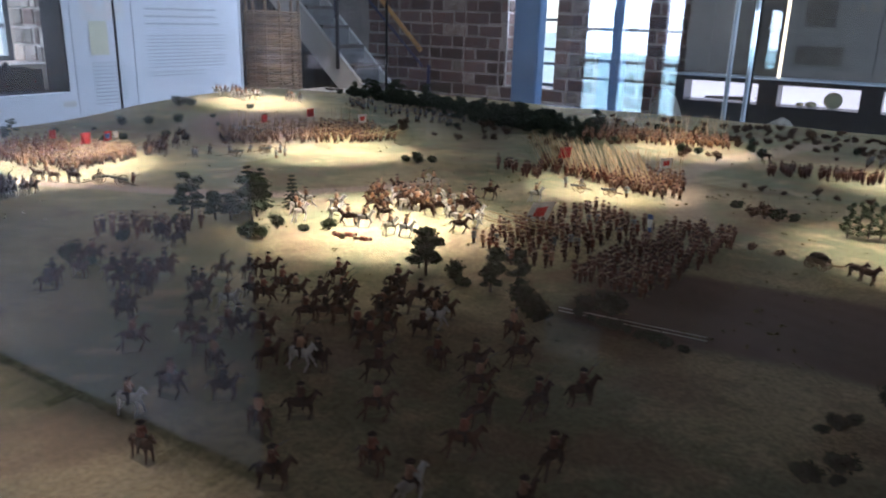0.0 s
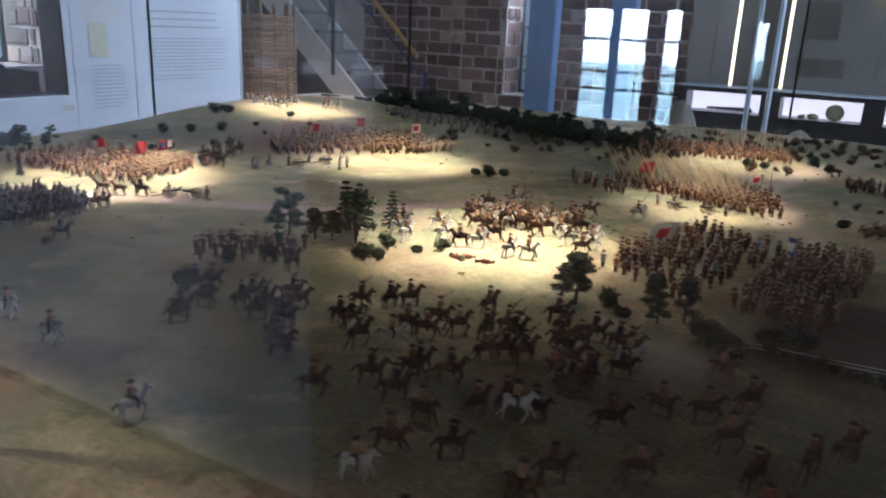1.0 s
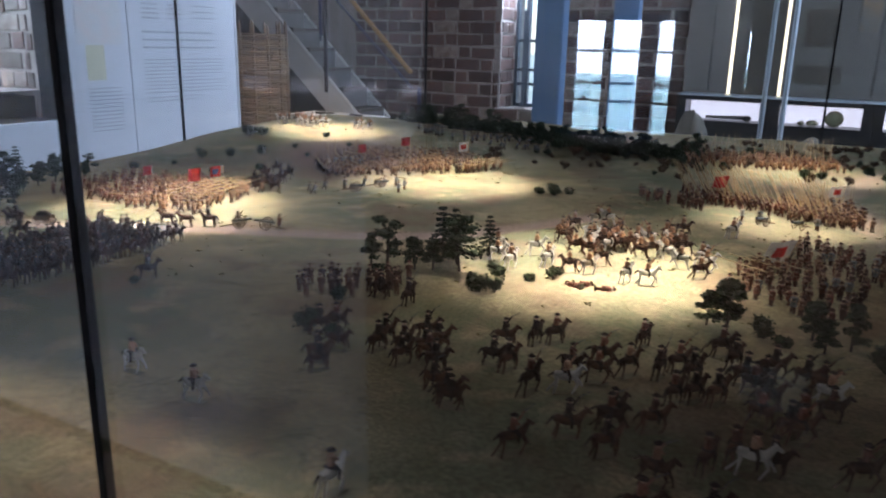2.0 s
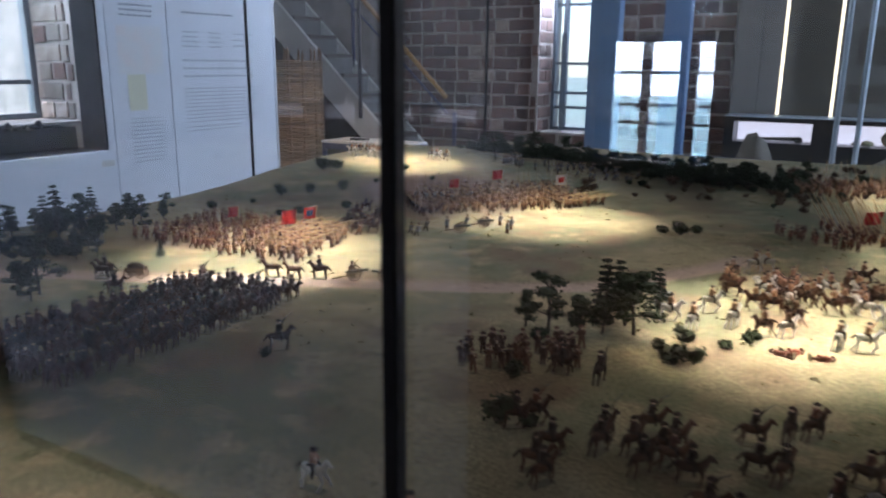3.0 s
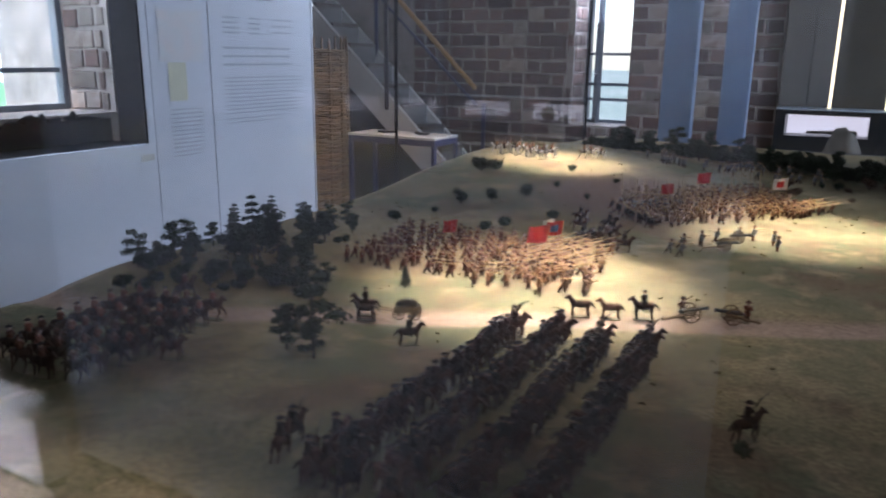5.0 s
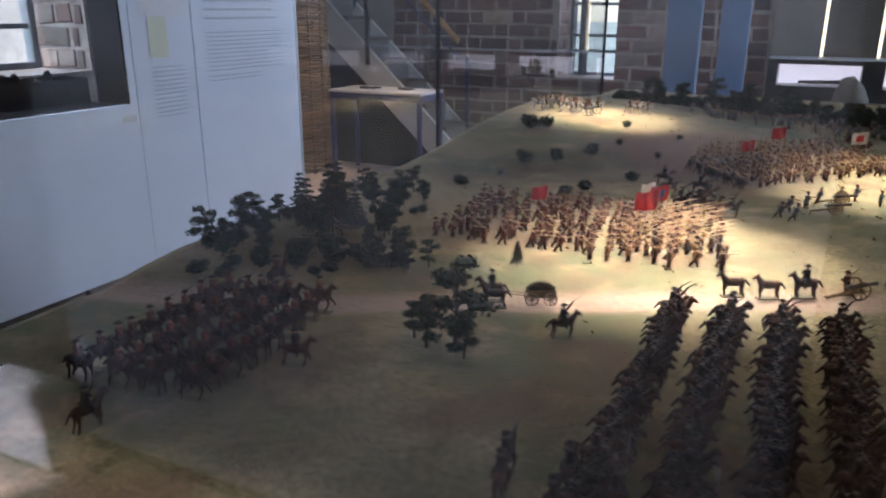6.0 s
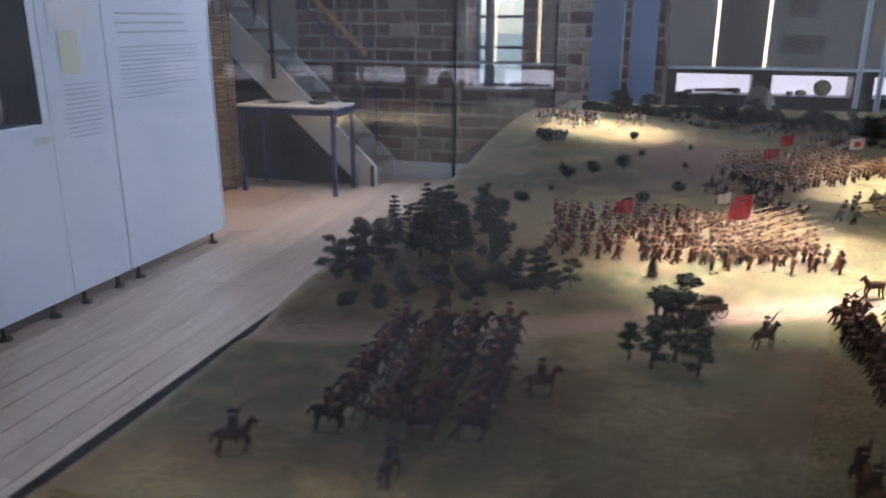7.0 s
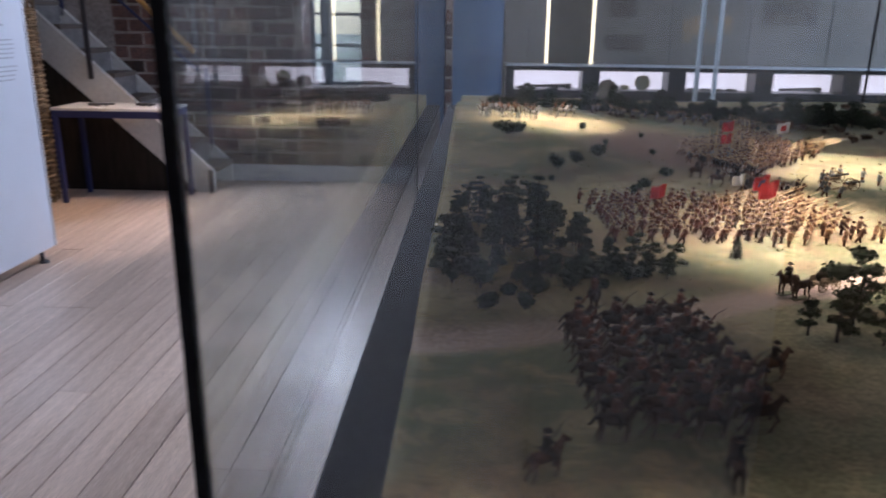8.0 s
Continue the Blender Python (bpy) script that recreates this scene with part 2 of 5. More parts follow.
def rod(bm, a, b, r0, r1=None, seg=6, mat=0):
    """A tapered round bar from a to b."""
    a, b = Vector(a), Vector(b)
    r1 = r0 if r1 is None else r1
    d = b - a
    m = Matrix.Translation((a + b) / 2) @ d.to_track_quat("Z", "Y").to_matrix().to_4x4()
    r = bmesh.ops.create_cone(bm, cap_ends=True, segments=seg, radius1=r0, radius2=max(r1, 1e-5), depth=d.length, matrix=m)
    for f in {f for v in r["verts"] for f in v.link_faces}:
        f.material_index = mat


def blob(bm, at, size, mat=0, sub=1, jitter=0.0, rng=None):
    m = Matrix.Translation(at) @ Matrix.Diagonal((*size, 1))
    r = bmesh.ops.create_icosphere(bm, subdivisions=sub, radius=1.0, matrix=m)
    for v in r["verts"]:
        if jitter:
            v.co += Vector([(rng.random() - 0.5) * jitter * s for s in size])
    for f in {f for v in r["verts"] for f in v.link_faces}:
        f.material_index = mat


def empty(name, at=(0, 0, 0), turn=0.0):
    ob = new(name)
    ob.empty_display_size = 0.05
    ob.matrix_world = pose(*at, 0, 0, turn)
    return ob


def structure(name, bm, mats, label, category):
    return tagged(mesh_object(name, bm, mats), label, category, kind="structure")


# ---- room ----
X0, X1, Y0, Y1, H = -7.4, 3.5, -7.1, 6.75, 3.6
XW, YW = -5.0, 4.55
bm = bmesh.new()
box(bm, XW - 0.5, X1 + 0.5, Y0 - 0.5, YW, -0.2, -0.012)
box(bm, X0 - 0.5, X1 + 0.5, YW, Y1 + 0.5, -0.2, -0.012)
floor = structure("floor", bm, M_GAP, "worn light brown wooden floorboards over dark joists", "floor")
bm = bmesh.new()
box(bm, XW - 0.5, X1 + 0.55, Y0 - 0.55, YW, H, H + 0.2)
box(bm, X0 - 0.5, X1 + 0.55, YW, Y1 + 0.55, H, H + 0.2)
structure("ceiling", bm, M_CEIL, "brown wooden board ceiling of an old tower room", "ceiling")


def wall_with_openings(bm, axis, at, thick, lo, hi, openings):
    """A wall along x or y at a face, with through openings (a, b, z0, z1), built of butting blocks."""
    cuts = sorted(openings)
    spans, here = [], lo
    for a, b, z0, z1 in cuts:
        spans.append((here, a, 0, H))
        spans.append((a, b, 0, z0))
        spans.append((a, b, z1, H))
        here = b
    spans.append((here, hi, 0, H))
    for a, b, z0, z1 in spans:
        if b - a > 1e-4 and z1 - z0 > 1e-4:
            if axis == "x":
                box(bm, a, b, at, at + thick, z0, z1)
            else:
                box(bm, at, at + thick, a, b, z0, z1)


W1 = (-3.58, -3.06, 0.86, 2.6)
W2 = (-3.30, -2.09, 0.55, 1.78)
bm = bmesh.new()
wall_with_openings(bm, "x", Y1, 0.55, X0, X1 + 0.55, [W1])
wall_north = structure("wall_north", bm, M_MORTAR, "old red brick wall with pale mortar joints", "wall")
bm = bmesh.new()
wall_with_openings(bm, "y", X1, 0.55, Y0, Y1, [(0.8, 2.4, 2.2, 3.3), (4.1, 5.4, 2.2, 3.3)])
structure("wall_east", bm, M_PLASTER, "grey plastered wall with two windows", "wall")
bm = bmesh.new()
wall_with_openings(bm, "x", Y0 - 0.55, 0.55, XW - 0.5, X1 + 0.55, [W2])
structure("wall_south", bm, M_PLASTER, "grey plastered wall with a window", "wall")
W3 = (1.55, 2.93, 1.13, 2.45)
bm = bmesh.new()
wall_with_openings(bm, "y", XW - 0.5, 0.5, Y0, YW, [W3])
wall_west = structure("wall_west", bm, M_MORTAR, "thick old brick wall with a deep window behind the panels", "wall")
bm = bmesh.new()
box(bm, X0, XW - 0.5, YW - 0.5, YW, 0, H)
box(bm, X0 - 0.5, X0, YW - 0.5, Y1 + 0.55, 0, H)
structure("wall_stairwell", bm, M_MORTAR, "shaded brick walls of the stair corner", "wall")
# bright hazy distance outside the rear window
structure("backdrop", boxed(-9, 4, -11.0, -10.95, -3, 1.05), glowing("bright_fields", (0.42, 0.66, 0.72), 3.2), "sunlit pale green fields in the distance", "backdrop")
structure("backdrop", boxed(-9, 4, -11.0, -10.95, 1.0505, 7), glowing("bright_sky", (0.74, 0.88, 1.0), 7.5), "bright hazy white-blue sky", "backdrop")
structure("backdrop", boxed(-11.0, -10.95, -4, 16, -5, 1.07), glowing("green_fields", (0.30, 0.72, 0.36), 0.38), "bright green fields in the distance", "backdrop")
structure("backdrop", boxed(-11.0, -10.95, -4, 16, 1.0705, 8), glowing("pale_sky", (0.88, 0.95, 1.0), 2.6), "bright white sky outside the deep window", "backdrop")
# outdoors: fields far below, meeting a hazy distance; haze is put into their pale colour
structure("ground", boxed(-900, 900, -900, 900, -14.2, -14.0), material("far_fields", (0.20, 0.27, 0.22), 0.9, vary=0.25, scale=0.02, second=(0.30, 0.33, 0.30), grain=0.2), "green farmland far below the tower", "ground")


def casement(name, axis, at, a, b, z0, z1, columns, rows, frame_mat, label, bar=0.045, open_mid=False):
    """A window in an opening: frame bars, glazing bars and single panes. at: its plane; a..b: its width along the wall."""
    win = tagged(empty(name, (0, 0, 0)), label, "window", kind="structure")

    def piece(nm, u0, u1, v0, v1, depth, mat, bevel=0.004):
        lo, hi = at - depth / 2, at + depth / 2
        bmx = boxed(u0, u1, lo, hi, v0, v1, bevel=bevel) if axis == "x" else boxed(lo, hi, u0, u1, v0, v1, bevel=bevel)
        return part(nm, bmx, mat, win)
    piece("window_frame", a, a + bar, z0, z1, 0.07, frame_mat)
    piece("window_frame", b - bar, b, z0, z1, 0.07, frame_mat)
    piece("window_frame", a + bar, b - bar, z0, z0 + bar, 0.07, frame_mat)
    piece("window_frame", a + bar, b - bar, z1 - bar, z1, 0.07, frame_mat)
    us = [a + bar + (b - a - 2 * bar) * u for u in columns]
    for u in us:
        piece("mullion", u - bar * 0.7, u + bar * 0.7, z0 + bar, z1 - bar, 0.06, frame_mat)
    edges = [a + bar] + us + [b - bar]
    for i in range(len(edges) - 1):
        e0, e1 = edges[i] + (bar * 0.7 if i else 0), edges[i + 1] - (bar * 0.7 if i < len(edges) - 2 else 0)
        for r in rows:
            piece("glazing_bar", e0, e1, r - 0.014, r + 0.014, 0.03, frame_mat, 0.002)
        zs = [z0 + bar] + list(rows) + [z1 - bar]
        for j in range(len(zs) - 1):
            p = piece("pane", e0, e1, zs[j] + 0.012, zs[j + 1] - 0.012, 0.005, M_WGLASS, 0)
            p.visible_shadow = False
    return win


M_FRAMEDARK = material("window_frame_dark", (0.10, 0.12, 0.15), 0.5, vary=0.15)
window_one = casement("window_1", "x", Y1 + 0.38, W1[0], W1[1], W1[2], W1[3], (0.20,), (1.08, 1.22, 1.50, 2.05), M_FRAMEDARK, "tall window with thin dark glazing bars in a brick reveal", 0.03)
window_two = casement("window_2", "x", Y0 - 0.20, W2[0], W2[1], W2[2], W2[3], (0.05, 0.40), (0.92, 1.10, 1.42), M_PALEBLUE, "rear window with pale blue wooden frame", 0.06)
casement("window_3", "y", XW - 0.44, W3[0], W3[1], W3[2], W3[3], (0.42,), (1.36, 1.95), M_FRAMEDARK, "deep old window with thin bars behind the panel opening", 0.035)
# assumed side windows, unseen, set high for the east lamps
casement("window_4", "y", X1 + 0.3, 0.8, 2.4, 2.2, 3.3, (0.33, 0.66), (2.75,), M_FRAMEDARK, "assumed high side window with thin dark bars")
casement("window_5", "y", X1 + 0.3, 4.1, 5.4, 2.2, 3.3, (0.5,), (2.75,), M_FRAMEDARK, "assumed high side window with thin dark bars")
part("post", boxed(-2.47, -2.31, Y0 - 0.25, Y0 - 0.15, W2[2] + 0.06, W2[3] - 0.06, bevel=0.004), M_PALEBLUE, window_two, "broad pale blue post between the lights")
# inward-opened leaf of the tall window
leaf = empty("casement_leaf")
leaf.parent = window_one
leaf.matrix_world = pose(-3.462, 7.075, 0, 0, 0, -67)
for nm, u0, u1, z0, z1 in (("stile", 0.0, 0.04, 0.88, 1.78), ("stile", 0.27, 0.31, 0.88, 1.78), ("rail", 0.0405, 0.2695, 0.88, 0.93), ("rail", 0.0405, 0.2695, 1.73, 1.78), ("rail", 0.0405, 0.2695, 1.30, 1.325)):
    part(nm, boxed(u0, u1, -0.02, 0.02, z0, z1, bevel=0.003), M_FRAMEDARK, leaf)
for z0, z1 in ((0.931, 1.299), (1.326, 1.729)):
    part("pane", boxed(0.041, 0.269, -0.002, 0.002, z0, z1), M_WGLASS, leaf).visible_shadow = False
# pale blue timber posts standing between the showcase and the brick wall
for a, b, y in ((-2.17, -2.005, 4.22), (-2.03, -1.86, 5.27)):
    post = tagged(empty("timber_post", ((a + b) / 2, y, 0)), "pale blue painted timber post from floor to ceiling", "post", group="blue timber posts")
    w = (b - a) / 2
    part("shaft", boxed(-w, w, -0.05, 0.05, 0.121, H - 0.001, bevel=0.006), M_PALEBLUE, post)
    part("foot_block", boxed(-w - 0.012, w + 0.012, -0.062, 0.062, 0.0, 0.12, bevel=0.005), M_PALEBLUE, post)
bm = bmesh.new()
box(bm, -5.6, -1.83, Y1 - 0.028, Y1 - 0.0005, 0.001, 0.15, bevel=0.004)
structure("baseboard", bm, M_PANELEDGE, "pale painted baseboard below the brick wall", "baseboard")


# ---- showcase with the model landscape ----
GX0, GX1, GY0, GY1 = -2.167, 1.40, 0.19, 2.90
showcase = tagged(empty("showcase"), "large glass showcase on a dark base, black seams between panes", "showcase")
part("base", boxed(-2.145, GX1 - 0.02, GY0 + 0.009, GY1 - 0.02, 0.0, 1.12, bevel=0.004), M_BLACK, showcase)
bm = bmesh.new()
box(bm, -2.145, -2.093, GY0 + 0.021, GY1 - 0.02, 1.121, 1.135, bevel=0.003)
part("ledge", bm, M_SEAL, showcase, "narrow black side ledge")
bm = bmesh.new()
box(bm, -2.092, GX1, 2.852, GY1 - 0.02, 1.121, 1.165, bevel=0.003)
part("ledge", bm, M_BLACK, showcase, "narrow black rear ledge")
ZG0, ZG1 = 1.05, 2.34


def pane(x0, x1, y0, y1, z0=ZG0):
    p = part("pane", boxed(x0, x1, y0, y1, z0, ZG1), M_GLASS, showcase)
    p.visible_shadow = False


def seam(x0, x1, y0, y1, z0=ZG0):
    part("seam", boxed(x0, x1, y0, y1, z0, ZG1, bevel=0.0008), M_SEAL, showcase, "black rubber seam")


T = 0.006
SX = -0.821
pane(GX0 + 0.0065, SX - 0.0035, GY0, GY0 + T)
pane(SX + 0.0035, 0.60, GY0, GY0 + T)
pane(0.607, GX1 - 0.01, GY0, GY0 + T)
seam(SX - 0.0032, SX + 0.0032, GY0 - 0.001, GY0 + T + 0.001)
seam(0.6003, 0.6067, GY0 - 0.001, GY0 + T + 0.001)
seam(GX0, GX0 + 0.0062, GY0, GY0 + 0.0062)
pane(GX0, GX0 + T, GY0 + 0.0065, 1.492)
pane(GX0, GX0 + T, 1.498, GY1 - 0.010)
seam(GX0 - 0.001, GX0 + T + 0.001, 1.4925, 1.4975)
seam(GX0 - 0.001, GX0 + 0.0085, GY1 - 0.0095, GY1)
pane(GX0 + 0.010, -0.55, GY1 - T, GY1)
pane(-0.542, GX1 - 0.01, GY1 - T, GY1)
seam(-0.5495, -0.5425, GY1 - T - 0.001, GY1 + 0.001)
pane(GX1 - T, GX1, GY0 + 0.01, GY1 - 0.01)
part("lid", boxed(GX0 - 0.01, GX1 + 0.01, GY0 - 0.01, GY1 + 0.01, ZG1 + 0.001, ZG1 + 0.05, bevel=0.004), M_BLACK, showcase, "dark flat lid carrying the spotlights")


def smooth(e0, e1, v):
    u = max(0.0, min(1.0, (v - e0) / (e1 - e0)))
    return u * u * (3 - 2 * u)


def land(x, y):
    """Height of the model landscape."""
    d = math.hypot((x + 1.98) * 0.9, (y - 1.84))
    hill = 0.046 * (1 - smooth(0.08, 0.80, d))
    roll = 0.007 * noise.noise((x * 2.1, y * 2.1, 0.3)) + 0.003 * noise.noise((x * 6, y * 6, 1.7))
    left = 0.012 * (1 - smooth(-2.1, -1.75, x)) * smooth(0.50, 0.66, y)
    return 1.168 + hill + roll + left


ROAD = [(-2.12, 0.52), (-1.86, 0.585), (-1.74, 0.66), (-1.57, 0.75), (-1.28, 0.87), (-1.02, 1.03), (-0.85, 1.30)]
ROAD2 = [(-0.26, 2.46), (-0.40, 2.05), (-0.46, 1.75), (-0.30, 1.30)]


def line_distance(x, y, pts):
    best = 9.0
    for (ax, ay), (bx, by) in zip(pts, pts[1:]):
        dx, dy = bx - ax, by - ay
        u = max(0.0, min(1.0, ((x - ax) * dx + (y - ay) * dy) / (dx * dx + dy * dy)))
        best = min(best, math.hypot(x - ax - u * dx, y - ay - u * dy))
    return best


def build_land():
    xs, ys = np.linspace(-2.092, 1.36, 300), np.linspace(0.202, 2.85, 240)
    verts, faces, road, field, scrub = [], [], [], [], []
    for y in ys:
        for x in xs:
            w = 0.02 * noise.noise((x * 5, y * 5, 4.0))
            r = max(1 - smooth(0.012, 0.038, line_distance(x, y + w, ROAD)), 0.55 * (1 - smooth(0.02, 0.06, line_distance(x + w, y, ROAD2))))
            f = smooth(-0.35, -0.30, x + w) * smooth(0.76, 0.80, y + w - 0.10 * x) * (1 - smooth(1.0, 1.03, y + w - 0.1 * x - 0.02))
            s = 1 - smooth(0.10, 0.24, math.hypot(x + 1.62, (y - 1.52) * 0.8) + 2 * w)
            z = land(x, y) - 0.003 * r + 0.0006 * noise.noise((x * 40, y * 40, 0)) + f * 0.0009 * math.sin((y - 0.12 * x) * 420)
            verts.append((x, y, z))
            road.append(r), field.append(f), scrub.append(s)
    nx = len(xs)
    for j in range(len(ys) - 1):
        for i in range(nx - 1):
            k = j * nx + i
            faces.append((k, k + 1, k + 1 + nx, k + nx))
    # skirt down to the base
    ring = [i for i in range(nx)] + [j * nx + nx - 1 for j in range(1, len(ys))] + [(len(ys) - 1) * nx + i for i in range(nx - 2, -1, -1)] + [j * nx for j in range(len(ys) - 2, 0, -1)]
    first = len(verts)
    for k in ring:
        verts.append((verts[k][0], verts[k][1], 1.122))
        road.append(0), field.append(0), scrub.append(0)
    for i in range(len(ring)):
        j = (i + 1) % len(ring)
        faces.append((ring[j], ring[i], first + i, first + j))
    me = bpy.data.meshes.new("model_landscape")
    me.from_pydata(verts, [], faces)
    for nm, data in (("road", road), ("field", field), ("scrub", scrub)):
        me.attributes.new(nm, "FLOAT", "POINT").data.foreach_set("value", data)
    me.shade_smooth()
    m = bpy.data.materials.new("flocked_landscape")
    m.use_nodes = True
    n, l = m.node_tree.nodes, m.node_tree.links
    b = n["Principled BSDF"]
    b.inputs["Roughness"].default_value = 0.95
    b.inputs["Specular IOR Level"].default_value = 0.15
    co = n.new("ShaderNodeTexCoord")

    def tex(scale, detail=5):
        t = n.new("ShaderNodeTexNoise")
        t.inputs["Scale"].default_value, t.inputs["Detail"].default_value = scale, detail
        l.new(co.outputs["Object"], t.inputs["Vector"])
        return t.outputs["Fac"]

    def span(v, a, c, lo=0.0, hi=1.0):
        r = n.new("ShaderNodeMapRange")
        for i, x in enumerate((a, c, lo, hi)):
            r.inputs[i + 1].default_value = x
        l.new(v, r.inputs[0])
        return r.outputs[0]

    def blend(fac, c1, c2):
        x = n.new("ShaderNodeMix")
        x.data_type = "RGBA"
        l.new(fac, x.inputs[0])
        for i, c in ((6, c1), (7, c2)):
            if isinstance(c, tuple):
                x.inputs[i].default_value = (*c, 1)
            else:
                l.new(c, x.inputs[i])
        return x.outputs[2]

    def attr(nm):
        a = n.new("ShaderNodeAttribute")
        a.attribute_name = nm
        return a.outputs["Fac"]
    grass = blend(span(tex(3.5), 0.40, 0.60), (0.33, 0.265, 0.14), (0.165, 0.165, 0.085))
    grass = blend(span(tex(22), 0.5, 0.72, 0, 0.8), grass, (0.42, 0.32, 0.175))
    grass = blend(span(tex(45), 0.55, 0.75, 0, 0.7), grass, (0.15, 0.13, 0.06))
    grass = blend(span(tex(9), 0.52, 0.66, 0, 0.75), grass, (0.20, 0.13, 0.075))
    grass = blend(attr("scrub"), grass, (0.22, 0.14, 0.10))
    grass = blend(attr("road"), grass, (0.44, 0.31, 0.225))
    grass = blend(attr("field"), grass, (0.105, 0.070, 0.050))
    hsv = n.new("ShaderNodeHueSaturation")
    l.new(grass, hsv.inputs["Color"])
    l.new(span(tex(230, 4), 0.3, 0.7, 0.66, 1.28), hsv.inputs["Value"])
    l.new(hsv.outputs["Color"], b.inputs["Base Color"])
    bp = n.new("ShaderNodeBump")
    bp.inputs["Strength"].default_value, bp.inputs["Distance"].default_value = 0.3, 0.003
    l.new(tex(320, 3), bp.inputs["Height"])
    l.new(bp.outputs["Normal"], b.inputs["Normal"])
    me.materials.append(m)
    return tagged(new("model_landscape", me), "yellow-green flocked model landscape with road and ploughed field", "model landscape")


build_land()

# ---- display panels ----
PX = -4.65


def panel_feet(owner, y):
    bm = bmesh.new()
    rod(bm, (PX - 0.02, y, 0.012), (PX - 0.02, y, 0.075), 0.012, seg=10)
    rod(bm, (PX - 0.01, y, 0.0), (PX - 0.01, y, 0.0118), 0.032, 0.026, seg=14)
    part("foot", bm, M_STEEL, owner, "small dark steel foot")


def text_lines(owner, y0, y1, z_top, count, step, mat, thick=0.007, ragged=0.25, rng=random.Random(3)):
    bm = bmesh.new()
    for i in range(count):
        z = z_top - i * step
        u = y0
        end = y1 - (y1 - y0) * (rng.random() * ragged if i % 6 == 5 else rng.random() * 0.05)
        while u < end - 0.01:
            w = min(end - u, rng.uniform(0.015, 0.05))
            box(bm, PX + 0.0015, PX + 0.0028, u, u + w, z - thick / 2, z + thick / 2)
            u += w + 0.008
    part("text_block", bm, mat, owner, "rows of small grey print")["kind"] = "stuff"


def exhibit_panel(y0, y1, label):
    p = tagged(empty("display_stand", (0, 0, 0)), label, "display panel", group="row of display panels")
    part("board", boxed(PX - 0.04, PX, y0 + 0.002, y1 - 0.002, 0.072, 2.25, bevel=0.003), M_PANEL, p)
    return p


pa = exhibit_panel(2.90, 3.345, "white text panel with a yellow and pink map on small feet")
panel_feet(pa, 2.98), panel_feet(pa, 3.24)
text_lines(pa, 3.00, 3.24, 1.82, 3, 0.03, M_INKDARK, 0.010)
part("map_print", boxed(PX + 0.001, PX + 0.003, 2.97, 3.29, 1.42, 1.70), M_MAPP, pa, "faded pink map print")
part("map_print", boxed(PX + 0.003, PX + 0.005, 3.02, 3.15, 1.20, 1.415), M_MAPY, pa, "yellow map inset")
text_lines(pa, 3.02, 3.27, 1.15, 12, 0.024, M_INK)
pb = exhibit_panel(3.345, 4.302, "white text panel with rows of grey print on small feet")
panel_feet(pb, 3.42), panel_feet(pb, 4.18)
text_lines(pb, 3.46, 3.95, 1.80, 1, 0.04, M_INKDARK, 0.012)
text_lines(pb, 3.46, 3.60, 1.68, 4, 0.03, M_INK, 0.010)
text_lines(pb, 3.68, 3.80, 1.68, 4, 0.03, M_INK, 0.010)
text_lines(pb, 3.90, 4.10, 1.68, 3, 0.04, M_INK, 0.010)
text_lines(pb, 3.45, 4.10, 1.50, 3, 0.05, M_INK, 0.012, 0.6)
text_lines(pb, 3.45, 4.18, 1.32, 10, 0.024, M_INK)
text_lines(pb, 3.45, 3.95, 1.07, 2, 0.024, M_INK)
pc = tagged(empty("display_stand"), "white panel wall with a large opening onto a window", "display panel", group="row of display panels")
bm = bmesh.new()
box(bm, PX - 0.04, PX, -1.2, 2.898, 0.072, 0.975)
box(bm, PX - 0.04, PX, 2.852, 2.898, 0.975, 2.25)
box(bm, PX - 0.04, PX, -1.2, 1.0, 0.975, 2.25)
part("board", bm, M_PANEL, pc)
# black boards put the shade of the gap behind the opening into colour
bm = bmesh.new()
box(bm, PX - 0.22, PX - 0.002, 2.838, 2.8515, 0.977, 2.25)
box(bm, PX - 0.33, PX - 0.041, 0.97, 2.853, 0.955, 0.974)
part("opening_lining", bm, M_DARK, pc, "black boards painting the shaded gap around the opening")
part("caption_card", boxed(PX + 0.001, PX + 0.004, 2.79, 2.88, 0.880, 0.918), M_WHITEPAINT, pc, "small white caption card")
panel_feet(pc, 2.76), panel_feet(pc, 2.45), panel_feet(pc, 1.2)
part("end_trim", boxed(PX - 0.048, PX + 0.004, 4.302, 4.322, 0.072, 2.26, bevel=0.004), M_PANELEDGE, pb, "pale metal edge profile")
# panels standing behind the path, seen mirrored in the glass
def rear_panel(x0, x1, y):
    p = tagged(empty("display_stand"), "white display panel standing on small dark feet", "display panel", group="row of display panels")
    part("board", boxed(x0, x1, y - 0.04, y, 0.075, 2.2, bevel=0.003), M_PANEL, p)
    # black strip stands in for the shaded gap below the board
    part("base_rail", boxed(x0 + 0.01, x1 - 0.01, y - 0.03, y - 0.01, 0.02, 0.0745), M_DARK, p, "black strip painting the shaded gap under the panel")
    n = max(2, int((x1 - x0) / 0.45))
    for i in range(n):
        u = x0 + 0.12 + (x1 - x0 - 0.24) * i / (n - 1)
        bm = bmesh.new()
        rod(bm, (u, y - 0.02, 0.012), (u, y - 0.02, 0.0745), 0.012, seg=10)
        box(bm, u - 0.02, u + 0.02, y - 0.12, y + 0.08, 0.0, 0.013, bevel=0.004)
        part("foot", bm, M_STEEL, p, "small dark steel foot")


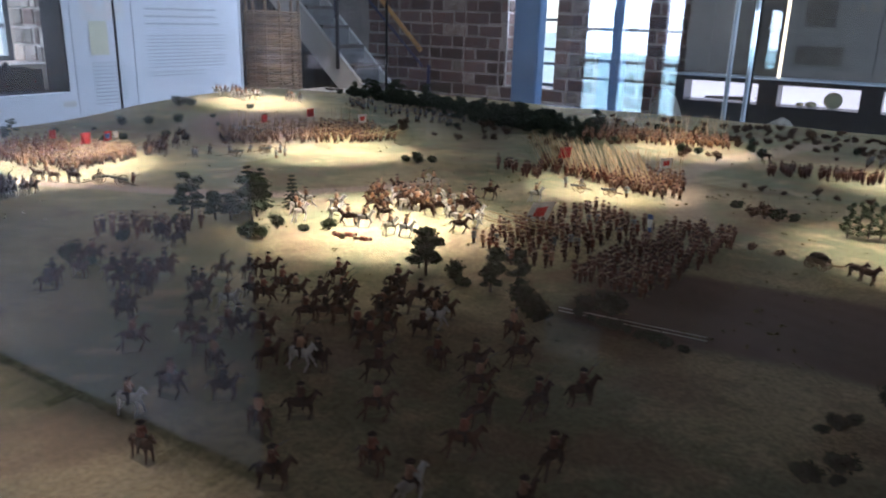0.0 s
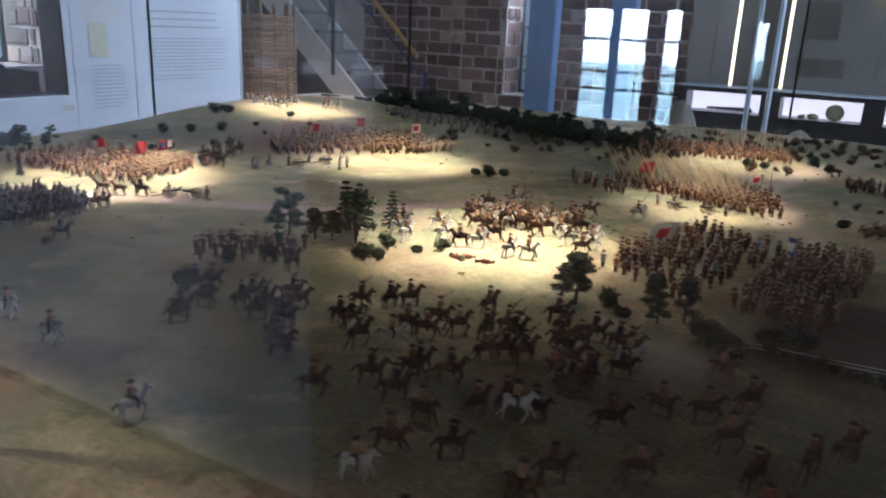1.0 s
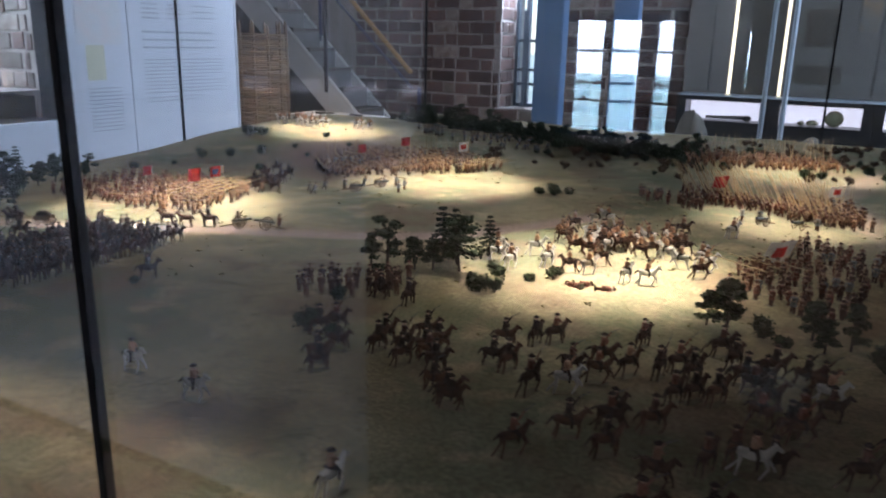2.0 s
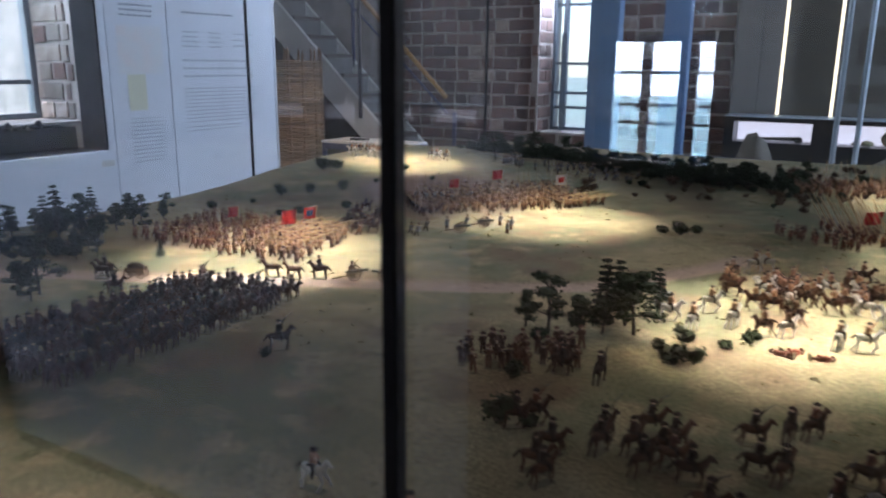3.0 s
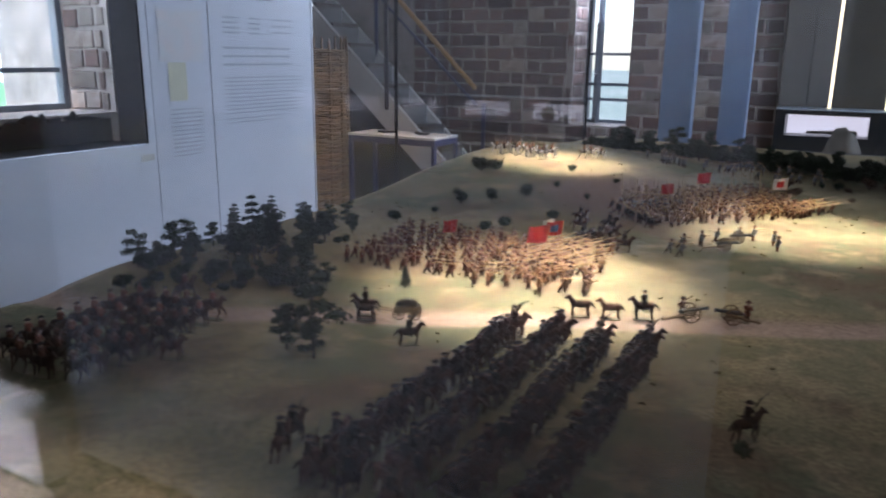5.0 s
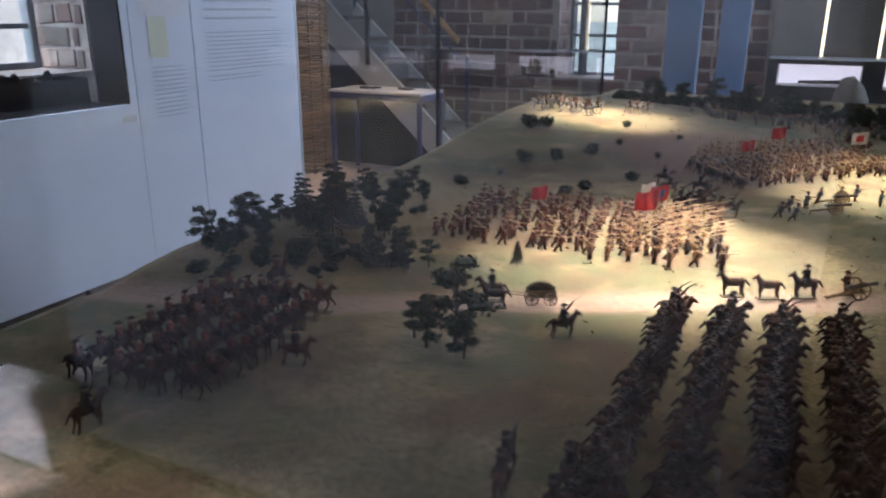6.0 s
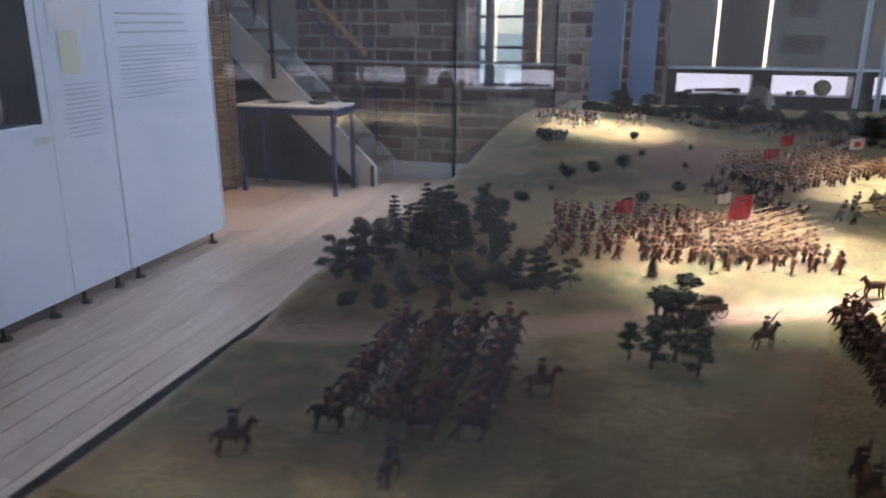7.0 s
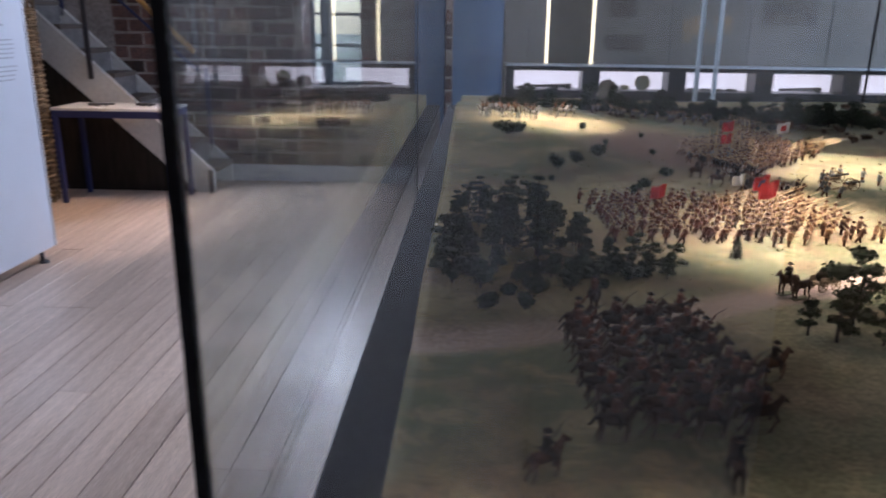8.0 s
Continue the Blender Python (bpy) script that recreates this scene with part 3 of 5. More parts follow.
# added low plinths, mirrored as a brown veil in the front glass
def low_wall(x0, x1, y):
    p = tagged(empty("display_plinth"), "low brown plinth added behind the walkway for a veil in the glass", "plinth", group="row of low plinths")
    part("body", boxed(x0, x1, y - 0.42, y, 0.06, 1.13, bevel=0.004), M_OLDPLANK, p)
    part("top", boxed(x0, x1, y - 0.44, y + 0.015, 1.131, 1.155, bevel=0.004), M_OLDPLANK, p)
    part("kickboard", boxed(x0 + 0.02, x1 - 0.02, y - 0.40, y - 0.03, 0.0, 0.059), M_DARK, p, "dark recessed kickboard")
    return p


rear_panel(-3.50, -1.9, -1.09)
rear_panel(-1.896, -1.36, -1.09)
low_wall(-1.356, -0.80, -0.87)
caption = low_wall(-0.796, 0.296, -0.87)
part("caption_card", boxed(-0.548, -0.440, -0.8695, -0.8665, 0.88, 0.956), M_WHITEPAINT, caption, "white caption card on the plinth")
rear_panel(0.30, 1.7, -1.09)
bench = tagged(empty("display_bench"), "low white display bench brightened by an added spot", "bench")
part("top", boxed(-4.55, -3.43, -1.03, -0.905, 0.285, 0.31, bevel=0.003), M_WHITEPAINT, bench)
part("front", boxed(-4.53, -3.45, -0.935, -0.915, 0.045, 0.2845, bevel=0.003), M_WHITEPAINT, bench)
for x in (-4.53, -3.47):
    part("side", boxed(x, x + 0.02, -1.02, -0.9355, 0.045, 0.2845, bevel=0.003), M_WHITEPAINT, bench)
# near-black strip paints the shaded gap below the bench
part("plinth", boxed(-4.50, -3.48, -1.01, -0.945, 0.0, 0.0445), M_DARK, bench, "black strip painting the shaded gap under the bench")
# silhouette strip seen through the opening; black paints the shaded wall under the window
bm = bmesh.new()
rng = random.Random(11)
box(bm, XW + 0.005, XW + 0.05, 0.98, 2.852, 0.976, 1.10)
for i in range(70):
    y = 1.0 + 1.82 * rng.random()
    blob(bm, (XW + 0.028, y, 1.10 + rng.random() * 0.02), (0.018, 0.015 + 0.05 * rng.random(), 0.006 + 0.03 * rng.random() ** 3), sub=2, jitter=0.25, rng=rng)
tagged(mesh_object("silhouette_strip", bm, M_DARK), "dark scrubby cut-out, also painting the shaded wall below the window", "cut-out")

# ---- wicker gabion ----
def gabion(cx, cy, radius, height):
    g = tagged(empty("wicker_gabion", (cx, cy, 0)), "tall woven willow gabion basket with pointed stakes", "basket")
    rng = random.Random(5)
    stakes = 12
    for i in range(stakes):
        a = 2 * math.pi * i / stakes
        bm = bmesh.new()
        x, y = radius * math.cos(a), radius * math.sin(a)
        top = height + 0.10 + 0.05 * rng.random()
        rod(bm, (x, y, 0), (x, y, top - 0.05), 0.014, 0.013, 8)
        rod(bm, (x, y, top - 0.05), (x, y, top), 0.013, 0.002, 8)
        part("stake", bm, M_STAKE, g)
    bm = bmesh.new()
    rows, seg = int(height / 0.020), 56
    for r in range(rows):
        z = 0.02 + r * 0.020
        ph = r % 2
        thick = 0.0062 + 0.0045 * rng.random()
        start = rng.random() * 6.28
        vs = []
        for s in range(seg + 1):
            a = start + 2 * math.pi * s / seg * 0.985
            rr = radius + 0.016 * math.cos(a * stakes / 2 + ph * math.pi) + 0.003 * rng.random()
            zz = z + 0.004 * math.sin(a * 3 + r) + 0.003 * rng.random()
            c = Vector((rr * math.cos(a), rr * math.sin(a), zz))
            o = Vector((math.cos(a), math.sin(a), 0))
            vs.append([bm.verts.new(c + o * thick), bm.verts.new(c + Vector((0, 0, thick))), bm.verts.new(c - o * thick), bm.verts.new(c - Vector((0, 0, thick)))])
        for s in range(seg):
            for k in range(4):
                bm.faces.new((vs[s][k], vs[s + 1][k], vs[s + 1][(k + 1) % 4], vs[s][(k + 1) % 4]))
    weave = part("weave", bm, M_WICKER, g, "thin woven willow rods")
    weave["kind"] = "stuff"


gabion(-5.70, 5.72, 0.262, 1.50)

# ---- table ----
def side_table():
    t = tagged(empty("side_table", (-4.895, 5.91, 0)), "narrow table with white top and dark blue steel legs", "table")
    w, d = 0.465, 0.22
    part("tabletop", boxed(-w, w, -d, d, 0.745, 0.765, bevel=0.003), M_WHITEPAINT, t, "white tabletop")
    part("apron", boxed(-w + 0.004, w - 0.004, -d + 0.004, d - 0.004, 0.690, 0.7445, bevel=0.002), M_BLUE, t)
    for sx in (-1, 1):
        for sy in (-1, 1):
            part("leg", boxed(sx * (w - 0.022) - 0.018, sx * (w - 0.022) + 0.018, sy * (d - 0.022) - 0.018, sy * (d - 0.022) + 0.018, 0, 0.6895, bevel=0.002), M_BLUE, t)


side_table()


def relic(x, y, length, turn):
    bm = bmesh.new()
    rod(bm, (-length / 2, 0, 0.014), (length / 2, 0, 0.016), 0.012, 0.007, 8)
    box(bm, -length * 0.25, -length * 0.05, -0.02, 0.02, 0.0, 0.02, bevel=0.004)
    box(bm, length * 0.15, length * 0.22, -0.03, 0.03, 0.0, 0.016, bevel=0.004)
    ob = tagged(mesh_object("iron_relic", bm, M_STEEL), "dark rusty iron relic lying on the white tabletop", "relic", group="relics on the table")
    ob.matrix_world = pose(x, y, 0.765, 0, 0, turn)


relic(-5.03, 5.87, 0.20, 12)
relic(-4.68, 5.90, 0.17, -8)

# ---- staircase ----
def staircase():
    st = tagged(empty("staircase"), "steep white-painted stair with dark treads and blue railing", "staircase")
    slope, foot = 0.94, -4.08
    nose = -4.28
    top = lambda x: slope * (foot - x)
    xa = -6.9
    for y in (6.20, 6.68):
        bm = bmesh.new()
        pts = [(nose, 0.0), (-4.43, 0.0), (xa, 0.91 * (-4.43 - xa)), (xa, top(xa)), (nose, top(nose))]
        lo, hi = [bm.verts.new((x, y, z)) for x, z in pts], [bm.verts.new((x, y + 0.045, z)) for x, z in pts]
        bm.faces.new(lo), bm.faces.new(hi[::-1])
        for i in range(5):
            j = (i + 1) % 5
            bm.faces.new((lo[j], lo[i], hi[i], hi[j]))
        bmesh.ops.recalc_face_normals(bm, faces=bm.faces)
        part("stringer", bm, M_WHITEPAINT, st, "worn white stringer board")
    bm = bmesh.new()
    tri = [(-4.44, 0.001), (xa, 0.001), (xa, 0.91 * (-4.44 - xa))]
    lo, hi = [bm.verts.new((x, 6.215, z)) for x, z in tri], [bm.verts.new((x, 6.232, z)) for x, z in tri]
    bm.faces.new(lo), bm.faces.new(hi[::-1])
    for i in range(3):
        bm.faces.new((lo[(i + 1) % 3], lo[i], hi[i], hi[(i + 1) % 3]))
    bmesh.ops.recalc_face_normals(bm, faces=bm.faces)
    part("spandrel_panel", bm, M_DARKWOOD, st, "dark brown boarding below the stair")
    for i in range(1, 14):
        z = 0.195 * i
        x = foot - (z + 0.07) / slope
        part("tread", boxed(x - 0.13, x + 0.11, 6.246, 6.679, z - 0.02, z + 0.02, bevel=0.004), M_TREAD, st, "dark worn wooden tread")
        part("riser", boxed(x - 0.118, x - 0.104, 6.246, 6.679, z + 0.0205, z + 0.172), M_RISER, st, "grey painted riser")
    for x, y, z0, z1 in ((-5.25, 6.195, 0.95, 2.6), (-4.30, 6.195, 0.0, 0.20), (-4.45, 6.70, 0.30, 1.02), (-5.7, 6.70, 1.45, 2.15)):
        part("post", boxed(x - 0.02, x + 0.02, y - 0.02, y + 0.0, z0, z1, bevel=0.003), M_BLUE if y > 6.5 else M_STEEL, st, "painted railing post")
    bm = bmesh.new()
    rod(bm, (-6.55, 6.66, 3.10), (-4.53, 6.66, 1.16), 0.024, seg=12)
    part("handrail", bm, M_RAILWOOD, st, "round honey-coloured wooden handrail")
    bm = bmesh.new()
    rod(bm, (-6.3, 6.69, 2.62), (-4.53, 6.69, 1.0), 0.013, seg=8)
    part("lower_rail", bm, M_BLUE, st, "thin blue lower rail")


staircase()

# ---- wall cabinets with lit windows ----
def cabinet(x0):
    c = tagged(empty("display_cabinet", (x0, 0, 0)), "black low wall cabinet with a lit display window", "display cabinet", group="row of wall cabinets")
    w, y0, y1 = 0.715, 6.38, 6.74
    bm = bmesh.new()
    box(bm, 0, w - 0.002, y0, y1, 0.0, 0.905)
    box(bm, 0, w - 0.002, y0, y1, 1.065, 1.10)
    box(bm, 0, 0.072, y0, y1, 0.9055, 1.0645)
    box(bm, 0.643, w - 0.002, y0, y1, 0.9055, 1.0645)
    part("body", bm, M_BLACK, c)
    # back panel glows by itself in place of lamps inside the case
    part("lit_back", boxed(0.073, 0.642, y0 + 0.22, y0 + 0.23, 0.906, 1.064), M_LIT, c, "pale lilac back panel glowing in place of case lamps")
    p = part("pane", boxed(0.0725, 0.6425, y0 + 0.004, y0 + 0.008, 0.906, 1.064), M_WGLASS, c)
    p.visible_shadow = False
    part("top_shelf", boxed(-0.0005, w - 0.0015, y0 - 0.02, y1, 1.1005, 1.112, bevel=0.002), M_POLE, c, "pale metal top edge")


for i in range(6):
    cabinet(-1.79 + 0.715 * i)


def banner(x0, x1, mat, label):
    b = tagged(mesh_object("wall_banner", boxed(x0, x1, 6.60, 6.64, 1.113, 2.75, bevel=0.003), mat), label, "banner", group="tall wall boards")
    return b


def led(x, w=0.022):
    tagged(mesh_object("light_strip", boxed(x - w / 2, x + w / 2, 6.61, 6.63, 1.114, 2.75), M_LED), "warm glowing vertical light strip beside a board", "light strip", group="light strips")


banner(-1.80, -1.60, M_BOARD, "hazy grey printed wall board")
banner(-1.598, -1.452, M_BOARD, "hazy grey printed wall board")
led(-1.436)
banner(-1.42, -1.066, M_DARKBOARD, "dark brown stone-textured wall board between light strips")
led(-1.05)
for a, b in ((-1.034, -0.40), (-0.396, 0.26)):
    banner(a, b, M_BOARD, "hazy grey printed wall board")
for a, b in ((0.264, 0.92), (0.924, 1.6), (1.604, 2.4)):
    banner(a, b, M_BOARD, "hazy grey printed wall board")
# printed fields on the grey boards
prng = random.Random(8)
for x0, x1, z0, z1 in ((-0.92, -0.70, 1.50, 1.78), (-0.55, -0.42, 1.62, 1.90), (-0.30, 0.10, 1.30, 1.52), (-0.95, -0.62, 1.22, 1.36), (0.35, 0.8, 1.45, 1.8)):
    tagged(mesh_object("printed_sheet", boxed(x0, x1, 6.594, 6.5995, z0, z1), prng.choice((M_DARKBOARD, M_STRAWPRINT))), "faded brown printed picture on a wall board", "print", group="prints on the boards")
# added unseen end board, keeps the east window light off the landscape
part("end_wall", boxed(GX1 + 0.001, GX1 + 0.02, GY0, GY1, 0, ZG1, bevel=0.003), M_BLACK, showcase, "added black end board that stops side light")


def exhibit(x, kind):
    bm = bmesh.new()
    rng = random.Random(int(x * 100) + 500)
    if kind == "long":
        rod(bm, (-0.17, 0, 0.022), (0.15, 0, 0.028), 0.010, 0.018, 10)
        blob(bm, (0.15, 0, 0.024), (0.035, 0.03, 0.024), sub=2, jitter=0.15, rng=rng)
        label = "long low metal relic in a lit cabinet"
    elif kind == "round":
        blob(bm, (0, 0, 0.062), (0.066, 0.035, 0.062), sub=3, jitter=0.03, rng=rng)
        blob(bm, (-0.15, 0, 0.022), (0.045, 0.03, 0.022), sub=2, jitter=0.12, rng=rng)
        blob(bm, (-0.23, 0.01, 0.016), (0.03, 0.025, 0.016), sub=2, jitter=0.12, rng=rng)
        label = "round straw-coloured dish leaning in a lit cabinet"
    else:
        for i in range(4):
            blob(bm, (-0.18 + 0.11 * i, 0, 0.012), (0.055, 0.03, 0.012), sub=2, jitter=0.1, rng=rng)
        label = "flat fragments laid out in a lit cabinet"
    ob = tagged(mesh_object("cabinet_exhibit", bm, material("relic_tan", (0.42, 0.37, 0.22), 0.7, vary=0.2) if kind == "round" else M_STONE, smooth=True), label, "relic", group="relics in the wall cabinets")
    ob.location = (x, 6.50, 0.9055)


exhibit(-1.40, "long"), exhibit(-0.62, "round"), exhibit(-0.02, "flat"), exhibit(0.7, "long")

# ---- stones on a plinth and two steel poles ----
tagged(mesh_object("stone_plinth", boxed(-1.55, 1.2, 4.1, 4.65, 0, 0.72, bevel=0.01), M_BLACK), "low dark plinth carrying field stones", "plinth")


def boulder(x, y, sx, sy, sz, seed, peak=0.0):
    bm = bmesh.new()
    rng = random.Random(seed)
    bmesh.ops.create_icosphere(bm, subdivisions=4, radius=1.0)
    for v in bm.verts:
        k = 1 + 0.16 * noise.noise(v.co * 1.6 + Vector((seed, 0, 0))) + 0.05 * noise.noise(v.co * 5 + Vector((0, seed, 0)))
        v.co *= k
        if peak and v.co.z > 0:
            f = 1 - peak * v.co.z
            v.co.x *= f
            v.co.y *= f
        v.co = Vector((v.co.x * sx, v.co.y * sy, max(v.co.z, -0.8) * sz))
    low = min(v.co.z for v in bm.verts)
    ob = tagged(mesh_object("boulder", bm, M_STONE, smooth=True), "rounded grey-brown field stone resting on a plinth", "stone", group="stones on the plinth")
    ob.location = (x, y, 0.72 - low)


boulder(-1.27, 4.35, 0.125, 0.12, 0.24, 2, 0.45)
boulder(-0.66, 4.38, 0.115, 0.11, 0.17, 3)
boulder(-0.45, 4.36, 0.10, 0.10, 0.13, 4)
boulder(-0.90, 4.45, 0.09, 0.09, 0.14, 7)
boulder(-0.24, 4.36, 0.09, 0.1, 0.12, 8)
boulder(0.0, 4.36, 0.14, 0.12, 0.17, 5)
boulder(0.36, 4.36, 0.12, 0.12, 0.15, 6)
for x in (-0.87, -0.775):
    p = tagged(empty("steel_pole", (x, 4.02, 0)), "slim pale steel pole standing on the floor", "pole", group="pair of steel poles")
    bm = bmesh.new()
    rod(bm, (0, 0, 0.012), (0, 0, H), 0.0125, seg=12)
    part("shaft", bm, M_POLE, p)
    bm = bmesh.new()
    rod(bm, (0, 0, 0), (0, 0, 0.0118), 0.05, seg=20)
    part("foot_plate", bm, M_POLE, p)

# ---- miniature trees and shrubs ----
def leaf_clump(bm, c, size, count, leaf, rng):
    """A ragged clump: a dark core and many small tilted flakes on its shell."""
    blob(bm, c, [s * 0.72 for s in size], sub=1, jitter=0.7, rng=rng)
    for _ in range(count):
        d = Vector((rng.gauss(0, 1), rng.gauss(0, 1), rng.gauss(0, 1))).normalized() * rng.uniform(0.7, 1.12)
        p = Vector(c) + Vector([d[i] * size[i] for i in range(3)])
        u = Vector((rng.gauss(0, 1), rng.gauss(0, 1), rng.gauss(0, 1))).normalized()
        v = u.cross(Vector((rng.gauss(0, 1), rng.gauss(0, 1), rng.gauss(0, 1)))).normalized()
        k = leaf * rng.uniform(0.6, 1.4)
        bm.faces.new([bm.verts.new(p + u * k), bm.verts.new(p + v * k * 0.8), bm.verts.new(p - u * k), bm.verts.new(p - v * k * 0.7)])


def tree_leafy(seed, height):
    rng = random.Random(seed)
    t = empty("model_tree")
    bm = bmesh.new()
    top = Vector((rng.uniform(-0.004, 0.004), rng.uniform(-0.004, 0.004), height * 0.8))
    rod(bm, (0, 0, -0.003), top * 0.5, 0.0022, 0.0016, 6)
    rod(bm, top * 0.5, top, 0.0016, 0.0008, 6)
    crown = bmesh.new()
    n = rng.randint(7, 10)
    for i in range(n):
        f = 0.32 + 0.68 * i / (n - 1)
        reach = height * 0.30 * (1.1 - 0.75 * f) * rng.uniform(0.5, 1.3)
        a = i * 2.4 + rng.random()
        c = Vector((reach * math.cos(a), reach * math.sin(a), height * f * 0.93))
        rod(bm, top * (f * 0.85), c, 0.0009, 0.0005, 5)
        s = height * rng.uniform(0.13, 0.20)
        leaf_clump(crown, c, (s * 1.1, s * 1.1, s * 0.5), 90, 0.0020, rng)
    part("trunk", bm, M_BARK, t)
    part("crown", crown, M_LEAF, t)
    return t


def tree_pine(seed, height):
    rng = random.Random(seed)
    t = empty("model_pine")
    bm, crown = bmesh.new(), bmesh.new()
    rod(bm, (0, 0, -0.003), (0, 0, height), 0.0018, 0.0005, 6)
    tiers = 9
    for i in range(tiers):
        z = height * (0.2 + 0.78 * i / (tiers - 1))
        reach = height * 0.26 * (1 - 0.85 * i / (tiers - 1)) * rng.uniform(0.8, 1.2)
        arms = 6
        for k in range(arms):
            a = k * 2 * math.pi / arms + i * 0.6 + rng.uniform(-0.3, 0.3)
            end = Vector((reach * math.cos(a), reach * math.sin(a), z - reach * 0.25))
            rod(bm, (0, 0, z), end, 0.0006, 0.0003, 4)
            for s in range(3):
                q = Vector((0, 0, z)).lerp(end, 0.45 + 0.3 * s)
                leaf_clump(crown, q, (0.0032, 0.0032, 0.0014), 7, 0.0016, rng)
    part("trunk", bm, M_BARK, t)
    part("crown", crown, M_NEEDLE, t)
    return t


def tree_poplar(seed, height):
    rng = random.Random(seed)
    t = empty("model_poplar")
    bm, crown = bmesh.new(), bmesh.new()
    rod(bm, (0, 0, -0.003), (0, 0, height), 0.0011, 0.0004, 6)
    for i in range(9):
        f = 0.16 + 0.84 * i / 8
        r = height * 0.13 * (1.2 - 0.8 * f) * rng.uniform(0.7, 1.3)
        leaf_clump(crown, (rng.uniform(-1, 1) * r, rng.uniform(-1, 1) * r, height * f), (r * 1.2, r * 1.2, height * 0.075), 60, 0.0017, rng)
    part("trunk", bm, M_BARK, t)
    part("crown", crown, M_POPLAR, t)
    return t


def shrub(seed, size, mat, name="model_bush"):
    rng = random.Random(seed)
    t = empty(name)
    bm, st = bmesh.new(), bmesh.new()
    for i in range(rng.randint(3, 5)):
        c = Vector((rng.uniform(-0.5, 0.5) * size, rng.uniform(-0.45, 0.45) * size, size * rng.uniform(0.35, 1.15)))
        leaf_clump(bm, c, (size * 0.6, size * 0.6, size * 0.48), 55, 0.0019, rng)
        rod(st, (0, 0, -0.003), c, 0.0010, 0.0005, 5)
    part("stem", st, M_BARK, t)
    part("crown", bm, mat, t)
    return t


TREES = [tree_leafy(s, h) for s, h in ((1, 0.062), (2, 0.075), (3, 0.05), (4, 0.056))]
POPLARS = [tree_poplar(s, h) for s, h in ((41, 0.052), (42, 0.060))]
PINES = [tree_pine(s, h) for s, h in ((11, 0.085), (12, 0.065), (13, 0.075))]
BUSHES = [shrub(s, z, M_LEAF) for s, z in ((21, 0.014), (22, 0.018), (23, 0.012), (24, 0.016))]
DRIES = [shrub(s, z, M_DRY, "model_dry_bush") for s, z in ((31, 0.012), (32, 0.015))]
used = set()
rng = random.Random(77)


def plant(pool, x, y, label, group, scale=1.0, category="model tree"):
    """Sets a tree or shrub of the pool on the landscape: the first use takes the original, later ones copies."""
    src = rng.choice(pool)
    m = pose(x, y, land(x, y) - 0.0005, 0, 0, rng.uniform(0, 360))
    if src.name in used:
        ob = copy_thing(src, m)
    else:
        used.add(src.name)
        ob = src
        ob.matrix_basis = m
    ob.scale = (scale * rng.uniform(0.92, 1.08),) * 3
    return tagged(ob, label, category, group)


L_TREE, L_PINE, L_BUSH, L_DRY = "dark green clumpy model tree on the landscape", "dark layered model fir on the landscape", "low dark green model bush on the landscape", "rusty brown model scrub on the landscape"
for x, y, s in ((-0.965, 0.82, 1.0), (-0.925, 0.875, 1.1), (-1.0, 0.80, 1.05), (-1.035, 0.81, 0.85), (-0.94, 0.83, 0.8), (-0.53, 0.80, 1.25), (-0.555, 0.82, 0.75), (-0.44, 0.83, 0.9), (-0.40, 0.815, 0.85), (-0.425, 0.79, 0.7),
                (-1.70, 0.545, 0.75), (-1.68, 0.565, 1.05), (-1.66, 0.54, 0.7), (-1.72, 0.56, 0.6)):
    plant(TREES, x, y, L_TREE, "field trees", s)
for x, y, s in ((-0.90, 0.935, 0.9), (-0.955, 0.885, 1.05)):
    plant(PINES, x, y, L_PINE, "field trees", s)
for x, y, s in ((-0.84, 0.775, 1.0), (-0.82, 0.785, 0.9), (-0.84, 0.835, 1.0), (-0.80, 0.85, 0.8), (-0.775, 0.885, 1.0), (-0.86, 0.80, 0.9), (-0.99, 1.45, 1.2), (-0.965, 1.47, 1.2), (-1.03, 1.455, 1.0),
                (-0.30, 0.80, 1.1), (-0.275, 0.815, 1.2), (-0.315, 0.82, 0.9), (-0.36, 0.76, 1.4), (-0.335, 0.735, 1.2), (-0.95, 0.555, 1.2), (-0.92, 0.56, 1.0), (-0.47, 0.79, 1.0), (-0.49, 0.81, 1.1), (-0.98, 0.655, 0.9),
                (-0.27, 1.48, 1.1), (-0.19, 1.42, 1.3), (-0.165, 1.44, 1.1), (-1.245, 0.56, 0.8), (-1.0, 0.78, 1.0),
                (-1.965, 1.555, 1.33), (-1.94, 1.58, 1.09), (-1.985, 1.60, 0.78), (-1.785, 1.68, 0.78), (-1.94, 1.13, 1.17), (-1.88, 1.29, 1.09), (-1.84, 1.35, 1.01), (-1.79, 1.41, 1.17), (-1.76, 1.51, 0.70), (-1.67, 1.45, 0.70), (-1.74, 1.19, 1.25), (-1.68, 1.28, 1.17), (-1.76, 1.16, 1.01), (-1.90, 1.22, 0.62), (-1.66, 1.62, 0.62)):
    plant(BUSHES, x, y, L_BUSH, "field bushes", s, "model bush")
for x, y, s in ((-0.215, 1.43, 1.2), (-0.235, 1.42, 0.9), (-0.19, 1.20, 0.8), (-0.15, 1.185, 0.8), (-0.10, 1.19, 0.8), (-0.30, 1.68, 0.7), (-0.26, 1.66, 0.7), (-0.16, 1.70, 0.7), (-0.12, 1.68, 0.7), (-0.22, 1.66, 0.6), (-0.06, 1.66, 0.8)):
    plant(DRIES, x, y, L_DRY, "dry scrub", s, "model bush")
